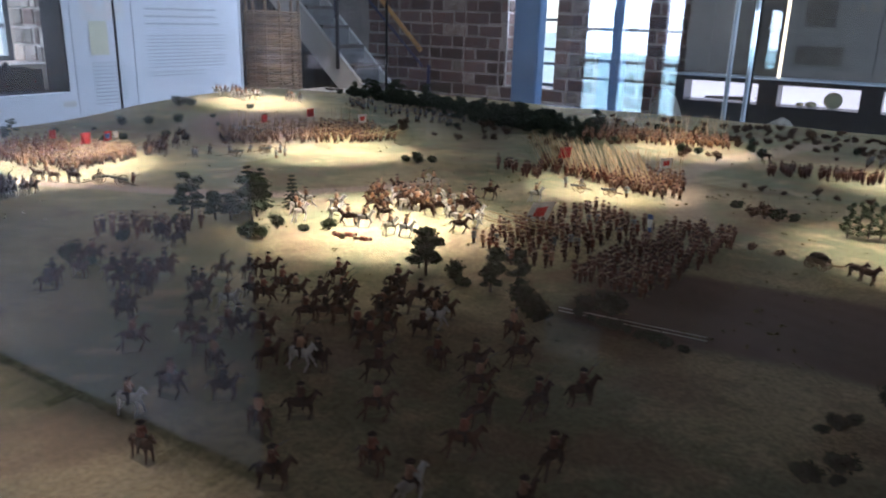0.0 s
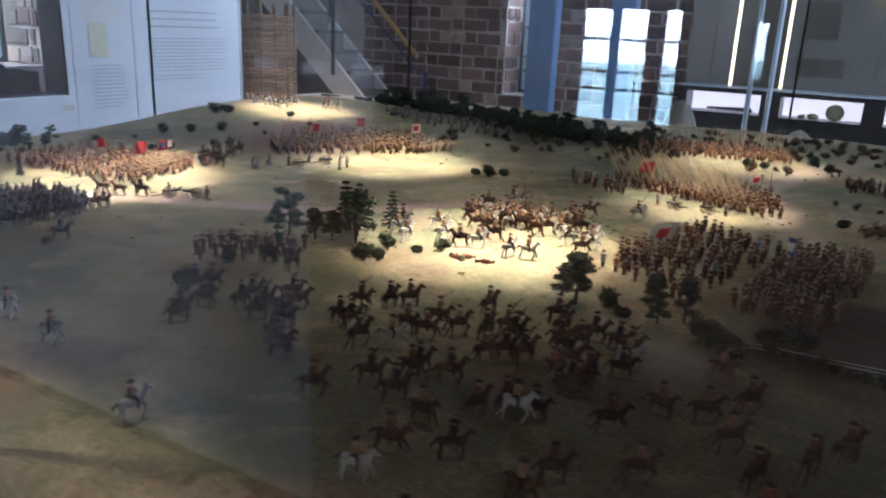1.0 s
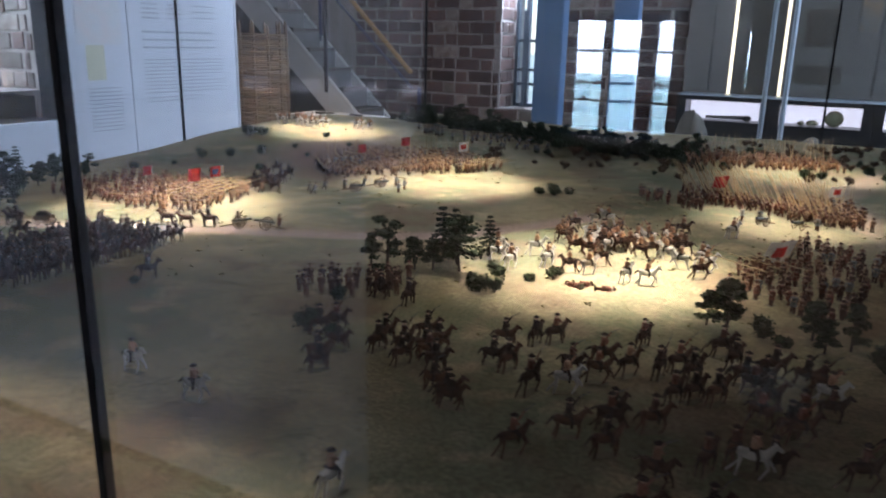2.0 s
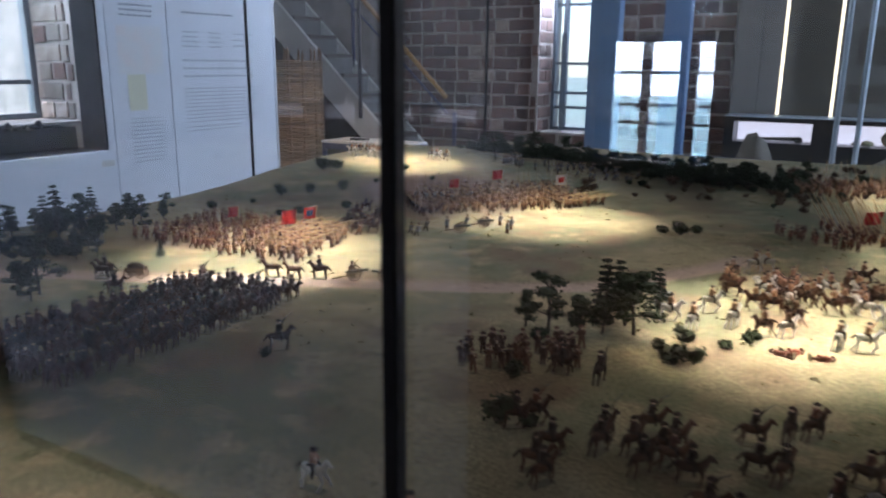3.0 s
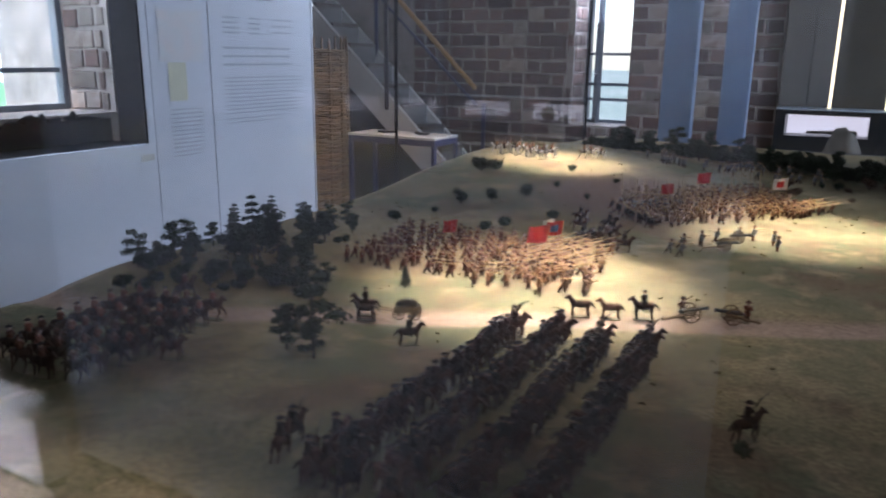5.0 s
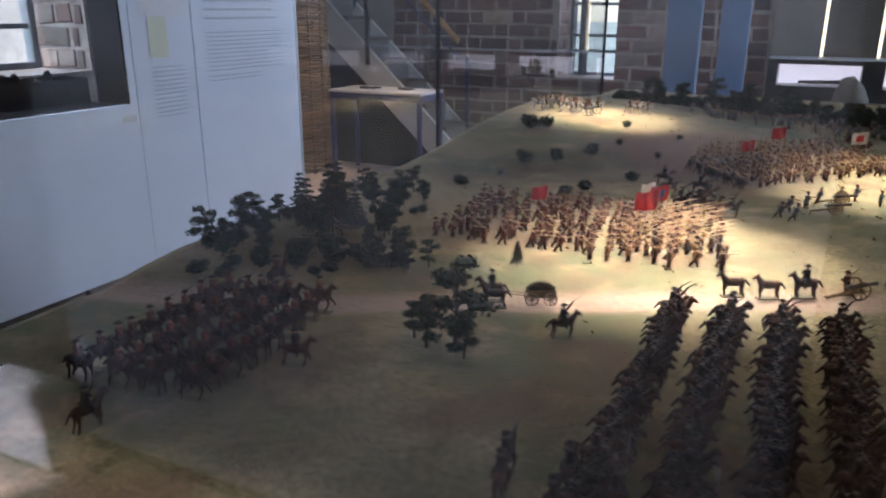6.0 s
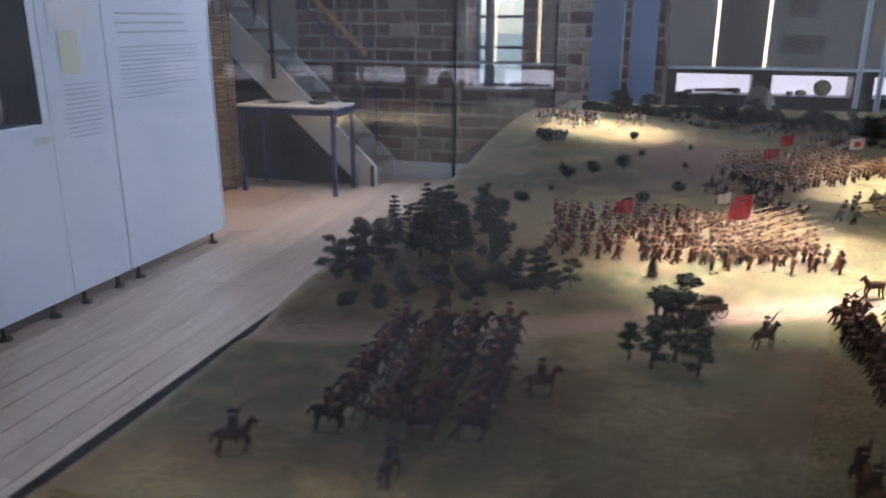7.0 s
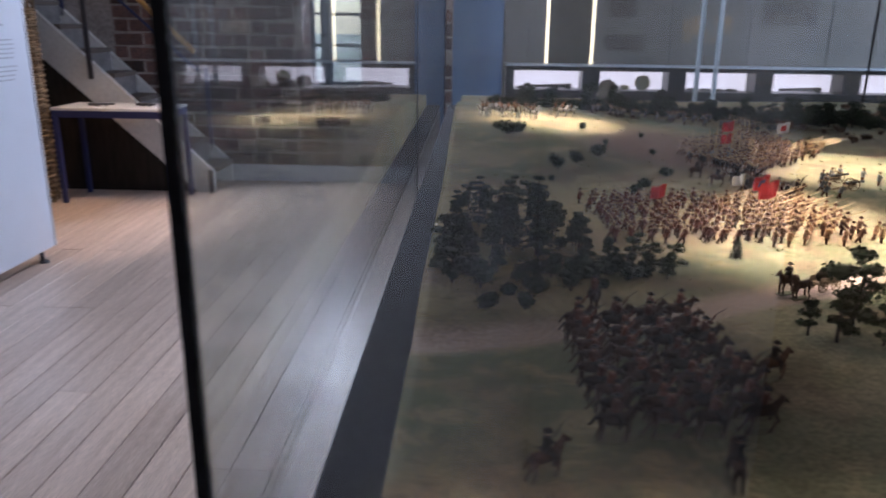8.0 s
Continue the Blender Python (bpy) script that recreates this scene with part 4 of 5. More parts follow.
for x, y in ((-0.075, 1.375), (-0.06, 1.39), (-0.045, 1.38), (-0.028, 1.395), (-0.01, 1.385), (0.01, 1.40)):
    plant(POPLARS, x, y, "slender grey-green model poplar on lit ground", "poplar row", rng.uniform(0.85, 1.1))
plant([PINES[0]], -1.96, 0.779, "tall sparse dark model fir above the edge wood", "edge wood", 1.12)
plant([PINES[1]], -1.709, 0.80, "small dark model fir beside the road", "field trees", 0.52)
plant([TREES[1]], -0.905, 0.845, "tall dark green model tree beside the lit slope", "field trees", 1.15)
plant([PINES[2]], -0.945, 0.905, "slender tall dark model fir beside the lit slope", "field trees", 1.0)
for i in range(12):
    x, y = rng.uniform(-0.035, 0.06), rng.uniform(0.46, 0.78)
    plant(BUSHES, x, y, L_BUSH, "field bushes", rng.uniform(0.55, 0.9), "model bush")
for i in range(9):
    plant(BUSHES, -0.30 + 0.016 * i, 0.785 - 0.005 * i + rng.uniform(-0.006, 0.006), L_BUSH, "field bushes", rng.uniform(0.45, 0.7), "model bush")
# wood at the side edge
for x, y, kind, s in ((-2.075, 0.70, 0, 0.55), (-2.07, 0.755, 0, 0.85), (-2.065, 0.80, 0, 0.75), (-2.06, 0.845, 1, 0.9), (-2.045, 0.82, 1, 0.7), (-2.03, 0.90, 1, 1.05), (-2.0, 0.78, 1, 0.95), (-1.985, 0.84, 1, 0.9), (-1.96, 0.75, 0, 1.0), (-1.95, 0.82, 1, 0.85), (-1.93, 0.88, 0, 0.9), (-1.99, 0.93, 0, 0.85), (-1.96, 0.96, 0, 0.8), (-2.02, 0.98, 0, 0.8), (-1.90, 0.77, 0, 0.65), (-1.87, 0.745, 0, 0.55), (-1.83, 0.735, 0, 0.6), (-1.98, 1.04, 0, 0.7), (-1.94, 1.0, 0, 0.75), (-1.905, 0.83, 0, 0.9), (-2.01, 0.70, 0, 0.7), (-2.04, 0.74, 0, 0.7)):
    plant(PINES if kind else TREES, x, y, L_PINE if kind else L_TREE, "edge wood", 0.86 * s)
for x, y in ((-2.06, 0.66), (-2.03, 0.645), (-2.0, 0.63), (-1.97, 0.645), (-1.93, 0.66), (-1.90, 0.695), (-1.86, 0.71), (-1.99, 0.67), (-1.95, 0.70), (-1.92, 0.715), (-2.02, 0.60), (-1.985, 0.60), (-2.04, 0.68), (-1.88, 0.725), (-1.845, 0.72)):
    plant(BUSHES, x, y, L_BUSH, "edge wood", rng.uniform(0.9, 1.3), "model bush")
for i in range(34):
    x, y = rng.uniform(-2.07, -1.88), rng.uniform(0.64, 1.0)
    plant(BUSHES if i % 3 else TREES, x, y, L_BUSH if i % 3 else L_TREE, "edge wood", rng.uniform(0.5, 1.0), "model bush" if i % 3 else "model tree")
for x, y in ((-1.86, 0.715), (-1.835, 0.73), (-1.815, 0.715), (-1.80, 0.745), (-1.845, 0.76), (-1.87, 0.79)):
    plant(TREES, x, y, L_TREE, "edge wood", rng.uniform(0.4, 0.6))
# dark hedges and woods along the far side
for i in range(190):
    u = (i % 120) / 119
    if i % 120 < 84:
        x, y = -1.98 + 1.15 * u * 1.42, 2.40 - 0.30 * (u * 1.42) ** 1.5 + rng.uniform(-0.11, 0.05)
    else:
        x, y = rng.uniform(-1.35, -0.80), rng.uniform(1.78, 2.2)
    plant(DRIES if i % 120 >= 84 and i % 3 else BUSHES if rng.random() < 0.75 else TREES, x, min(y, 2.43), L_BUSH, "far hedge", rng.uniform(0.8, 1.35) * (0.55 if i % 5 == 0 else 1.0), "model bush")
for i in range(52):
    x, y = rng.uniform(-0.92, -0.30), rng.uniform(1.98, 2.42)
    if i > 40:
        x, y = rng.uniform(-0.25, 0.5), rng.uniform(2.2, 2.43)
    plant(DRIES if rng.random() < 0.6 else BUSHES, x, y, L_DRY, "far scrub", rng.uniform(0.7, 1.2), "model bush")


# dense far hedge and flocking tufts
def crown_of(src):
    return [c.data for c in src.children if c.name.startswith("crown")][0]


items = []
for i in range(420):
    x = rng.uniform(-1.98, -0.82)
    edge = 2.42 - 0.24 * smooth(-1.7, -0.9, x)
    y = min(2.83, edge + abs(rng.gauss(0, 0.14)) - 0.06)
    items.append((crown_of(rng.choice(BUSHES)), pose(x, y, land(x, y) - 0.001, 0, 0, rng.uniform(0, 360)) @ Matrix.Scale(rng.uniform(0.75, 1.35), 4)))
joined("model_hedge", items, "dense dark green model hedge along the far side", "model hedge")
items = []
for i in range(180):
    x, y = rng.uniform(-0.95, 0.6), rng.uniform(2.28, 2.7)
    items.append((crown_of(rng.choice(DRIES)), pose(x, y, land(x, y) - 0.001, 0, 0, rng.uniform(0, 360)) @ Matrix.Scale(rng.uniform(0.7, 1.2), 4)))
joined("model_scrub", items, "rusty brown model scrub along the far side", "model scrub")
bm = bmesh.new()
for i in range(5200):
    x, y = rng.uniform(-2.07, 0.75), 0.22 + 2.2 * rng.random() ** 1.5
    if y < 0.6 or noise.noise((x * 4, y * 4, 2)) + rng.uniform(-0.35, 0.35) < 0.05 or line_distance(x, y, ROAD) < 0.03:
        continue
    z, k = land(x, y), rng.uniform(0.0012, 0.0035)
    for j in range(3):
        a = rng.uniform(0, 6.3)
        d = Vector((math.cos(a), math.sin(a), 0)) * k
        p = Vector((x, y, z - 0.0005)) + Vector((rng.uniform(-1, 1), rng.uniform(-1, 1), 0)) * k * 1.5
        bm.faces.new([bm.verts.new(p - d), bm.verts.new(p + d), bm.verts.new(p + d * 0.6 + Vector((0, 0, k * rng.uniform(0.5, 1.3))))])
tufts = mesh_object("grass_tufts", bm, M_TUFT)
tagged(tufts, "short olive and straw flocking tufts on the landscape", "grass", kind="stuff")


# ---- figurines ----
def man(bm, weapon, stride, rng, z0=0.0):
    s = stride * 0.005
    box(bm, -0.006, 0.006, -0.0042, 0.0042, 0, 0.001, mat=5)
    for k in (-1, 1):
        rod(bm, (k * s, k * 0.0019, 0.001), (0, k * 0.0016, 0.0125), 0.0014, 0.0021, 5, 2)
        rod(bm, (k * s, k * 0.0019, 0.0012), (k * s + 0.0022, k * 0.0019, 0.0012), 0.0012, 0.001, 4, 2)
    rod(bm, (-0.0004, 0, 0.0100), (0.0004, 0, 0.0165), 0.0044, 0.0033, 7, 0)
    rod(bm, (0.0004, 0, 0.0165), (0.0008, 0, 0.0220), 0.0033, 0.0038, 7, 0)
    for k in (-1, 1):
        elbow = (0.0028, k * 0.0046, 0.0168)
        rod(bm, (0.0008, k * 0.0036, 0.0212), elbow, 0.0014, 0.0013, 5, 0)
        rod(bm, elbow, (0.0062, k * 0.0022, 0.0178), 0.0013, 0.0010, 5, 0)
        blob(bm, (0.0066, k * 0.0020, 0.0180), (0.0011, 0.001, 0.0011), 1)
    blob(bm, (0.0012, 0, 0.0245), (0.0021, 0.0019, 0.0025), 1)
    rod(bm, (0.001, 0, 0.0260), (0.001, 0, 0.0266), 0.0045, 0.0042, 8, 2)
    rod(bm, (0.001, 0, 0.0266), (0.0008, 0, 0.0288), 0.0023, 0.0018, 7, 2)
    if weapon == "shoulder":
        rod(bm, (0.006, -0.0028, 0.0165), (-0.010, -0.0034, 0.0315), 0.0007, 0.0005, 4, 3)
    if stride > 0.6:
        bmesh.ops.rotate(bm, verts=bm.verts[:], cent=(0, 0, 0.006), matrix=Matrix.Rotation(radians(12), 3, "Y"))
    if weapon == "aim":
        rod(bm, (-0.003, -0.0015, 0.0212), (0.0185, 0.0005, 0.0222), 0.0008, 0.0005, 4, 3)
    elif weapon == "pike_up":
        rod(bm, (0.0066, -0.002, 0.002), (0.0045, -0.002, 0.066), 0.0006, 0.0005, 4, 3)
    elif weapon == "pike_low":
        rod(bm, (-0.016, -0.002, 0.014), (0.054, -0.001, 0.036), 0.0008, 0.0006, 4, 3)
    elif weapon == "pike_slope":
        rod(bm, (0.010, -0.003, 0.008), (-0.034, -0.004, 0.080), 0.0009, 0.0007, 4, 3)


def horse(bm, gallop, mat, z=0.0):
    lift = 0.003 if gallop > 0.5 else 0.0
    blob(bm, (0, 0, 0.0195 + lift), (0.0125, 0.0050, 0.0058), mat, sub=2)
    blob(bm, (0.0085, 0, 0.0200 + lift), (0.0055, 0.0046, 0.0058), mat)
    blob(bm, (-0.0095, 0, 0.0202 + lift), (0.0050, 0.0048, 0.0055), mat)
    rod(bm, (0.0095, 0, 0.0205 + lift), (0.0165, 0, 0.0305 + lift), 0.0043, 0.0024, 7, mat)
    rod(bm, (0.0155, 0, 0.0312 + lift), (0.0222, 0, 0.0268 + lift), 0.0026, 0.0014, 6, mat)
    for k in (-1, 1):
        rod(bm, (0.0150, k * 0.001, 0.0320 + lift), (0.0152, k * 0.0014, 0.0345 + lift), 0.0007, 0.0002, 4, mat)
        g = gallop * 0.006
        for x0, knee, foot in ((0.0095, (0.0105 + g * (1 if k > 0 else 0.4), 0.010 + lift), (0.0090 + g * (1.6 if k > 0 else -0.4), 0.0012 + gallop * (0.007 if k > 0 else 0))),
                               (-0.0105, (-0.0095 - g * 0.2, 0.0105 + lift), (-0.0115 - g * (1.5 if k > 0 else 0.2), 0.0012))):
            rod(bm, (x0, k * 0.003, 0.018 + lift), (knee[0], k * 0.0031, knee[1]), 0.0024, 0.0013, 5, mat)
            rod(bm, (knee[0], k * 0.0031, knee[1]), (foot[0], k * 0.0031, foot[1]), 0.0012, 0.0010, 5, mat)
    rod(bm, (-0.0140, 0, 0.0225 + lift), (-0.0205, 0, 0.014 + lift * 2), 0.0016, 0.0009, 5, 2)
    box(bm, -0.014, 0.014, -0.005, 0.005, 0, 0.0012, mat=5)
    return lift


def rider(bm, gallop, weapon):
    z = 0.0195 + horse(bm, gallop, 4)
    box(bm, -0.0045, 0.0040, -0.0054, 0.0054, z + 0.0045, z + 0.0068, bevel=0.0008, mat=2)
    for k in (-1, 1):
        rod(bm, (0.0008, k * 0.003, z + 0.0070), (0.0040, k * 0.0062, z + 0.0010), 0.0021, 0.0017, 5, 2)
        rod(bm, (0.0040, k * 0.0062, z + 0.0010), (0.0026, k * 0.0064, z - 0.0060), 0.0016, 0.0012, 5, 2)
        rod(bm, (0.0003, k * 0.0034, z + 0.0155), (0.0055, k * 0.0030, z + 0.0105), 0.0015, 0.0011, 5, 0)
    rod(bm, (0, 0, z + 0.0062), (0.0004, 0, z + 0.0165), 0.0038, 0.0034, 7, 0)
    blob(bm, (0.0008, 0, z + 0.0190), (0.0021, 0.0019, 0.0025), 1)
    rod(bm, (0.0008, 0, z + 0.0205), (0.0008, 0, z + 0.0211), 0.0046, 0.0043, 8, 2)
    rod(bm, (0.0008, 0, z + 0.0211), (0.0006, 0, z + 0.0230), 0.0023, 0.0018, 7, 2)
    if weapon == "sword":
        rod(bm, (0.003, -0.0042, z + 0.017), (0.0085, -0.0055, z + 0.0265), 0.0011, 0.0009, 4, 0)
        rod(bm, (0.0085, -0.0055, z + 0.0265), (0.0185, -0.006, z + 0.0330), 0.0006, 0.0003, 4, 3)


def figure_mesh(name, make, mats):
    bm = bmesh.new()
    make(bm)
    me = bpy.data.meshes.new(name)
    bm.to_mesh(me)
    bm.free()
    for m in mats:
        me.materials.append(m)
    return me


frng = random.Random(9)


def men_meshes(name, coat, weapons):
    return [figure_mesh(name, lambda b, w=w, st=st: man(b, w, st, frng), [coat, M_SKIN, M_FIGBROWN, M_PIKE, M_BAY, M_BASE]) for w in weapons for st in (0.3, 1.0)]


def rider_meshes(name, coat, mount, gallops, weapon="sword"):
    return [figure_mesh(name, lambda b, g=g, w=w: rider(b, g, w), [coat, M_SKIN, M_FIGDARK, M_IRON, mount, M_BASE]) for g in gallops for w in (weapon, "none")]


MUSK_RED = men_meshes("toy_musketeer", M_FIGRED, ("shoulder", "aim"))
MUSK_BUFF = men_meshes("toy_musketeer", M_FIGBUFF, ("shoulder", "aim"))
MUSK_PALE = men_meshes("toy_musketeer", M_FIGPALE, ("shoulder", "aim"))
MUSK_GREY = men_meshes("toy_musketeer", M_FIGGREY, ("shoulder", "aim"))
PIKE_LOW = men_meshes("toy_pikeman", M_FIGBUFF, ("pike_low",))
PIKE_UP = men_meshes("toy_pikeman", M_FIGGREY, ("pike_up",))
PIKE_SLOPE = men_meshes("toy_pikeman", M_FIGRED, ("pike_slope",))
CAV_DARK = rider_meshes("toy_horseman", M_FIGDARK, M_BAY, (0.2, 0.5))
MUSK_DARK = men_meshes("toy_musketeer", M_FIGDARK, ("shoulder",))
MUSK_BROWN = men_meshes("toy_musketeer", M_FIGBROWN, ("shoulder", "aim"))
MUSK_MIX = MUSK_RED + MUSK_BROWN + MUSK_GREY[:1] + MUSK_BUFF[:1]
CAV_RED = rider_meshes("toy_horseman", M_FIGRED, M_BAY, (0.2, 1.0))
CAV_MIX = CAV_DARK + rider_meshes("toy_horseman", M_FIGMAROON, M_BAY, (0.2, 0.5))
CAV_BUFF = rider_meshes("toy_horseman", M_FIGBUFF, M_BAY, (0.7, 1.0))
CAV_WHITE = rider_meshes("toy_horseman", M_FIGBUFF, M_WHITEHORSE, (0.7, 1.0))


def size_of(me):
    return 0.95 if me.name.startswith(("toy_musk", "toy_pike")) else 0.85


def stand(meshes, x, y, heading, label, group, category, wobble=10, scale=1.0):
    me = frng.choice(meshes)
    scale *= size_of(me)
    ob = new(me.name.split(".")[0], me)
    ob.matrix_world = pose(x, y, land(x, y) - 0.0006, 0, 0, heading + frng.uniform(-wobble, wobble)) @ Matrix.Scale(scale * frng.uniform(0.96, 1.05), 4)
    return tagged(ob, label, category, group)


def ranks(meshes, a, b, depth, files, rows, heading, label, group, category="toy soldier", loose=0.006, wobble=12, many=False, face=None):
    """Rows of figures: the front line runs from a to b, further rows follow behind by depth each. many: joined into one crowd."""
    a, b, back = Vector(a), Vector(b), Vector((-math.cos(radians(heading)), -math.sin(radians(heading))))
    crowd, turn = [], heading if face is None else face
    for r in range(rows):
        for f in range(files):
            p = a.lerp(b, f / max(1, files - 1)) + back * depth * r
            x, y = p.x + frng.uniform(-loose, loose), p.y + frng.uniform(-loose, loose)
            if -2.07 < x < 1.3 and 0.24 < y < 2.43:
                if many:
                    me = frng.choice(meshes)
                    crowd.append((me, pose(x, y, land(x, y) - 0.0006, 0, 0, turn + frng.uniform(-wobble, wobble)) @ Matrix.Scale(size_of(me) * frng.uniform(0.95, 1.06), 4)))
                else:
                    stand(meshes, x, y, turn, label, group, category, wobble)
    if crowd:
        joined("toy_regiment", crowd, label, category)


def cavalry_at(spots, meshes, heading, label, group, wobble=45):
    for x, y in spots:
        stand(meshes, x + frng.uniform(-0.008, 0.008), y + frng.uniform(-0.008, 0.008), heading, label, group, "toy horseman", wobble)


# dark cavalry column in four files
ranks(CAV_MIX, (-1.355, 0.375), (-1.362, 0.735), 0.050, 29, 4, 8, "dark painted toy horseman in a dense line", "cavalry lines", "toy horseman", 0.0055, 16)
# brown horsemen beside the edge wood
ranks(CAV_RED, (-1.825, 0.385), (-1.835, 0.575), 0.036, 10, 4, 10, "russet-coated toy horseman in a waiting squadron", "waiting squadron", "toy horseman", 0.004, 8)
stand(CAV_RED, -1.915, 0.605, 80, "russet-coated toy horseman leading a squadron", "waiting squadron", "toy horseman")
cavalry_at([(-1.99, 0.325), (-1.865, 0.325)], CAV_DARK, 60, "single toy horseman near the ledge", "scattered horsemen")
cavalry_at([(-1.78, 0.46), (-1.595, 0.625), (-1.245, 0.585)], CAV_DARK, 40, "single dark toy horseman on open ground", "scattered horsemen", 20)
ranks(CAV_DARK, (-1.56, 0.395), (-1.44, 0.375), 0.03, 4, 2, 92, "pale grey-coated toy horseman behind the column", "rear riders", "toy horseman", 0.006)
# marching foot by the red flags
ranks(MUSK_BUFF, (-1.49, 0.885), (-1.52, 1.10), 0.026, 10, 7, 8, "buff-coated toy foot soldier marching in ranks", "foot by the red flags", loose=0.008)
ranks(PIKE_LOW, (-1.53, 0.93), (-1.55, 1.09), 0.022, 8, 5, 8, "buff-coated toy pikeman with lowered pike", "pikes by the red flags", "toy pikeman")
ranks(MUSK_RED, (-1.66, 0.885), (-1.68, 1.10), 0.023, 11, 9, 8, "russet-coated toy foot soldiers marching in ranks", "foot by the red flags", loose=0.008, many=True)
ranks(CAV_DARK, (-1.50, 1.13), (-1.55, 1.16), 0.035, 3, 2, 20, "dark toy horseman beside marching foot", "mounted officers", "toy horseman")
# foot by the white flag
ranks(MUSK_BUFF, (-1.26, 1.62), (-1.50, 1.35), 0.022, 20, 5, -42, "buff-coated toy musketeer in a long slanting line", "foot by the white flag", loose=0.009, many=True, face=-10)
ranks(MUSK_PALE, (-1.32, 1.72), (-1.56, 1.45), 0.022, 18, 4, -42, "pale-coated toy musketeer behind the front line", "foot by the white flag", loose=0.009, many=True, face=-10)
ranks(MUSK_DARK, (-1.50, 1.32), (-1.57, 1.37), 0.024, 5, 3, -42, "dark-coated toy musketeer at the end of a line", "foot by the white flag", loose=0.008, face=-10)
ranks(PIKE_UP, (-1.47, 1.50), (-1.58, 1.42), 0.022, 8, 2, -42, "toy pikeman with upright pike behind a line", "pikes by the white flag", "toy pikeman", face=-10)
ranks(PIKE_UP, (-1.36, 1.74), (-1.43, 1.66), 0.020, 5, 2, -42, "toy pikeman with upright pike behind a line", "pikes by the white flag", "toy pikeman", face=-10)
ranks(PIKE_LOW, (-1.23, 1.68), (-1.27, 1.61), 0.02, 5, 3, -5, "buff-coated toy pikeman with lowered pike", "pikes by the white flag", "toy pikeman")
cavalry_at([(-1.60, 1.22), (-1.57, 1.245), (-1.635, 1.285), (-1.545, 1.20)], CAV_DARK, 10, "dark toy horseman riding towards a line of foot", "mounted officers", 15)
# mounted melee in the middle
for i in range(46):
    x, y = frng.gauss(-0.735, 0.085), frng.gauss(1.08, 0.085)
    stand(CAV_WHITE if frng.random() < 0.4 else CAV_BUFF, x, y, frng.choice((10, 190, 60, 230)), "buff-coated toy horseman in a swirling melee", "mounted melee", "toy horseman", 40)
cavalry_at([(-0.60, 1.27), (-0.68, 0.93), (-0.60, 1.03), (-0.655, 0.925), (-0.74, 0.93), (-0.80, 0.935)], CAV_WHITE, 30, "toy horseman on a pale horse", "mounted melee")
# pikes and shot further along
ranks(PIKE_SLOPE, (-0.44, 1.47), (-0.72, 1.55), 0.022, 17, 5, -70, "russet-coated toy pikeman with sloping pike", "pike square", "toy pikeman", wobble=25, face=-15)
ranks(MUSK_BUFF, (-0.39, 1.47), (-0.52, 1.47), 0.021, 9, 8, -80, "buff-coated toy musketeer beside a pike square", "pike square", loose=0.009, many=True)
ranks(MUSK_RED, (-0.68, 1.45), (-0.80, 1.50), 0.025, 6, 3, -70, "russet-coated toy musketeer beside a pike square", "pike square", loose=0.01, many=True)
ranks(PIKE_UP, (-0.42, 1.60), (-0.52, 1.62), 0.022, 5, 3, -80, "toy pikeman with upright pike", "pike square", "toy pikeman")
# two columns of foot
ranks(MUSK_MIX, (-0.55, 0.97), (-0.42, 0.895), 0.026, 8, 13, -102, "toy foot soldier in a deep column of mixed coats", "foot columns", loose=0.0085)
ranks(MUSK_BROWN, (-0.355, 0.905), (-0.26, 0.895), 0.05, 7, 7, -98, "brown-coated toy foot soldiers in a deep column", "foot columns", loose=0.0085, many=True)
ranks(MUSK_RED, (-0.36, 0.915), (-0.265, 0.905), 0.025, 7, 14, -98, "toy foot soldiers in a deep column of mixed coats", "foot columns", loose=0.0085, many=True)
ranks(PIKE_LOW, (-0.55, 1.05), (-0.50, 1.02), 0.03, 3, 3, -130, "toy pikeman with lowered pike", "foot columns", "toy pikeman")
# scattered charging horsemen in the foreground
cavalry_at([(-0.69, 0.67), (-0.60, 0.71), (-0.53, 0.72), (-0.41, 0.62), (-0.61, 0.58), (-0.44, 0.55), (-0.57, 0.50), (-0.33, 0.58), (-0.29, 0.62), (-0.23, 0.54), (-0.31, 0.39), (-0.35, 0.34), (-0.52, 0.38), (-0.45, 0.31), (-0.27, 0.50), (-0.54, 0.57), (-0.43, 0.59), (-0.62, 0.63), (-0.65, 0.60), (-0.48, 0.64), (-0.38, 0.50), (-0.50, 0.47), (-0.25, 0.44), (-0.19, 0.47), (-0.40, 0.42), (-0.56, 0.66), (-0.66, 0.54)], CAV_RED, 35, "russet toy horseman charging across open ground", "charging horsemen")
cavalry_at([(-0.88, 0.49), (-0.85, 0.55), (-0.79, 0.59), (-0.61, 0.47), (-0.80, 0.56), (-0.73, 0.63), (-0.89, 0.52), (-0.85, 0.57), (-0.58, 0.52), (-0.54, 0.63), (-0.50, 0.70), (-0.43, 0.68), (-0.48, 0.41), (-0.77, 0.53), (-0.70, 0.57), (-0.93, 0.55), (-0.74, 0.49)], CAV_DARK, 30, "dark toy horseman charging across open ground", "charging horsemen")
cavalry_at([(-0.92, 0.36), (-0.72, 0.31), (-0.52, 0.345), (-1.02, 0.37)], CAV_WHITE, 40, "pale toy horseman near the ledge", "charging horsemen")
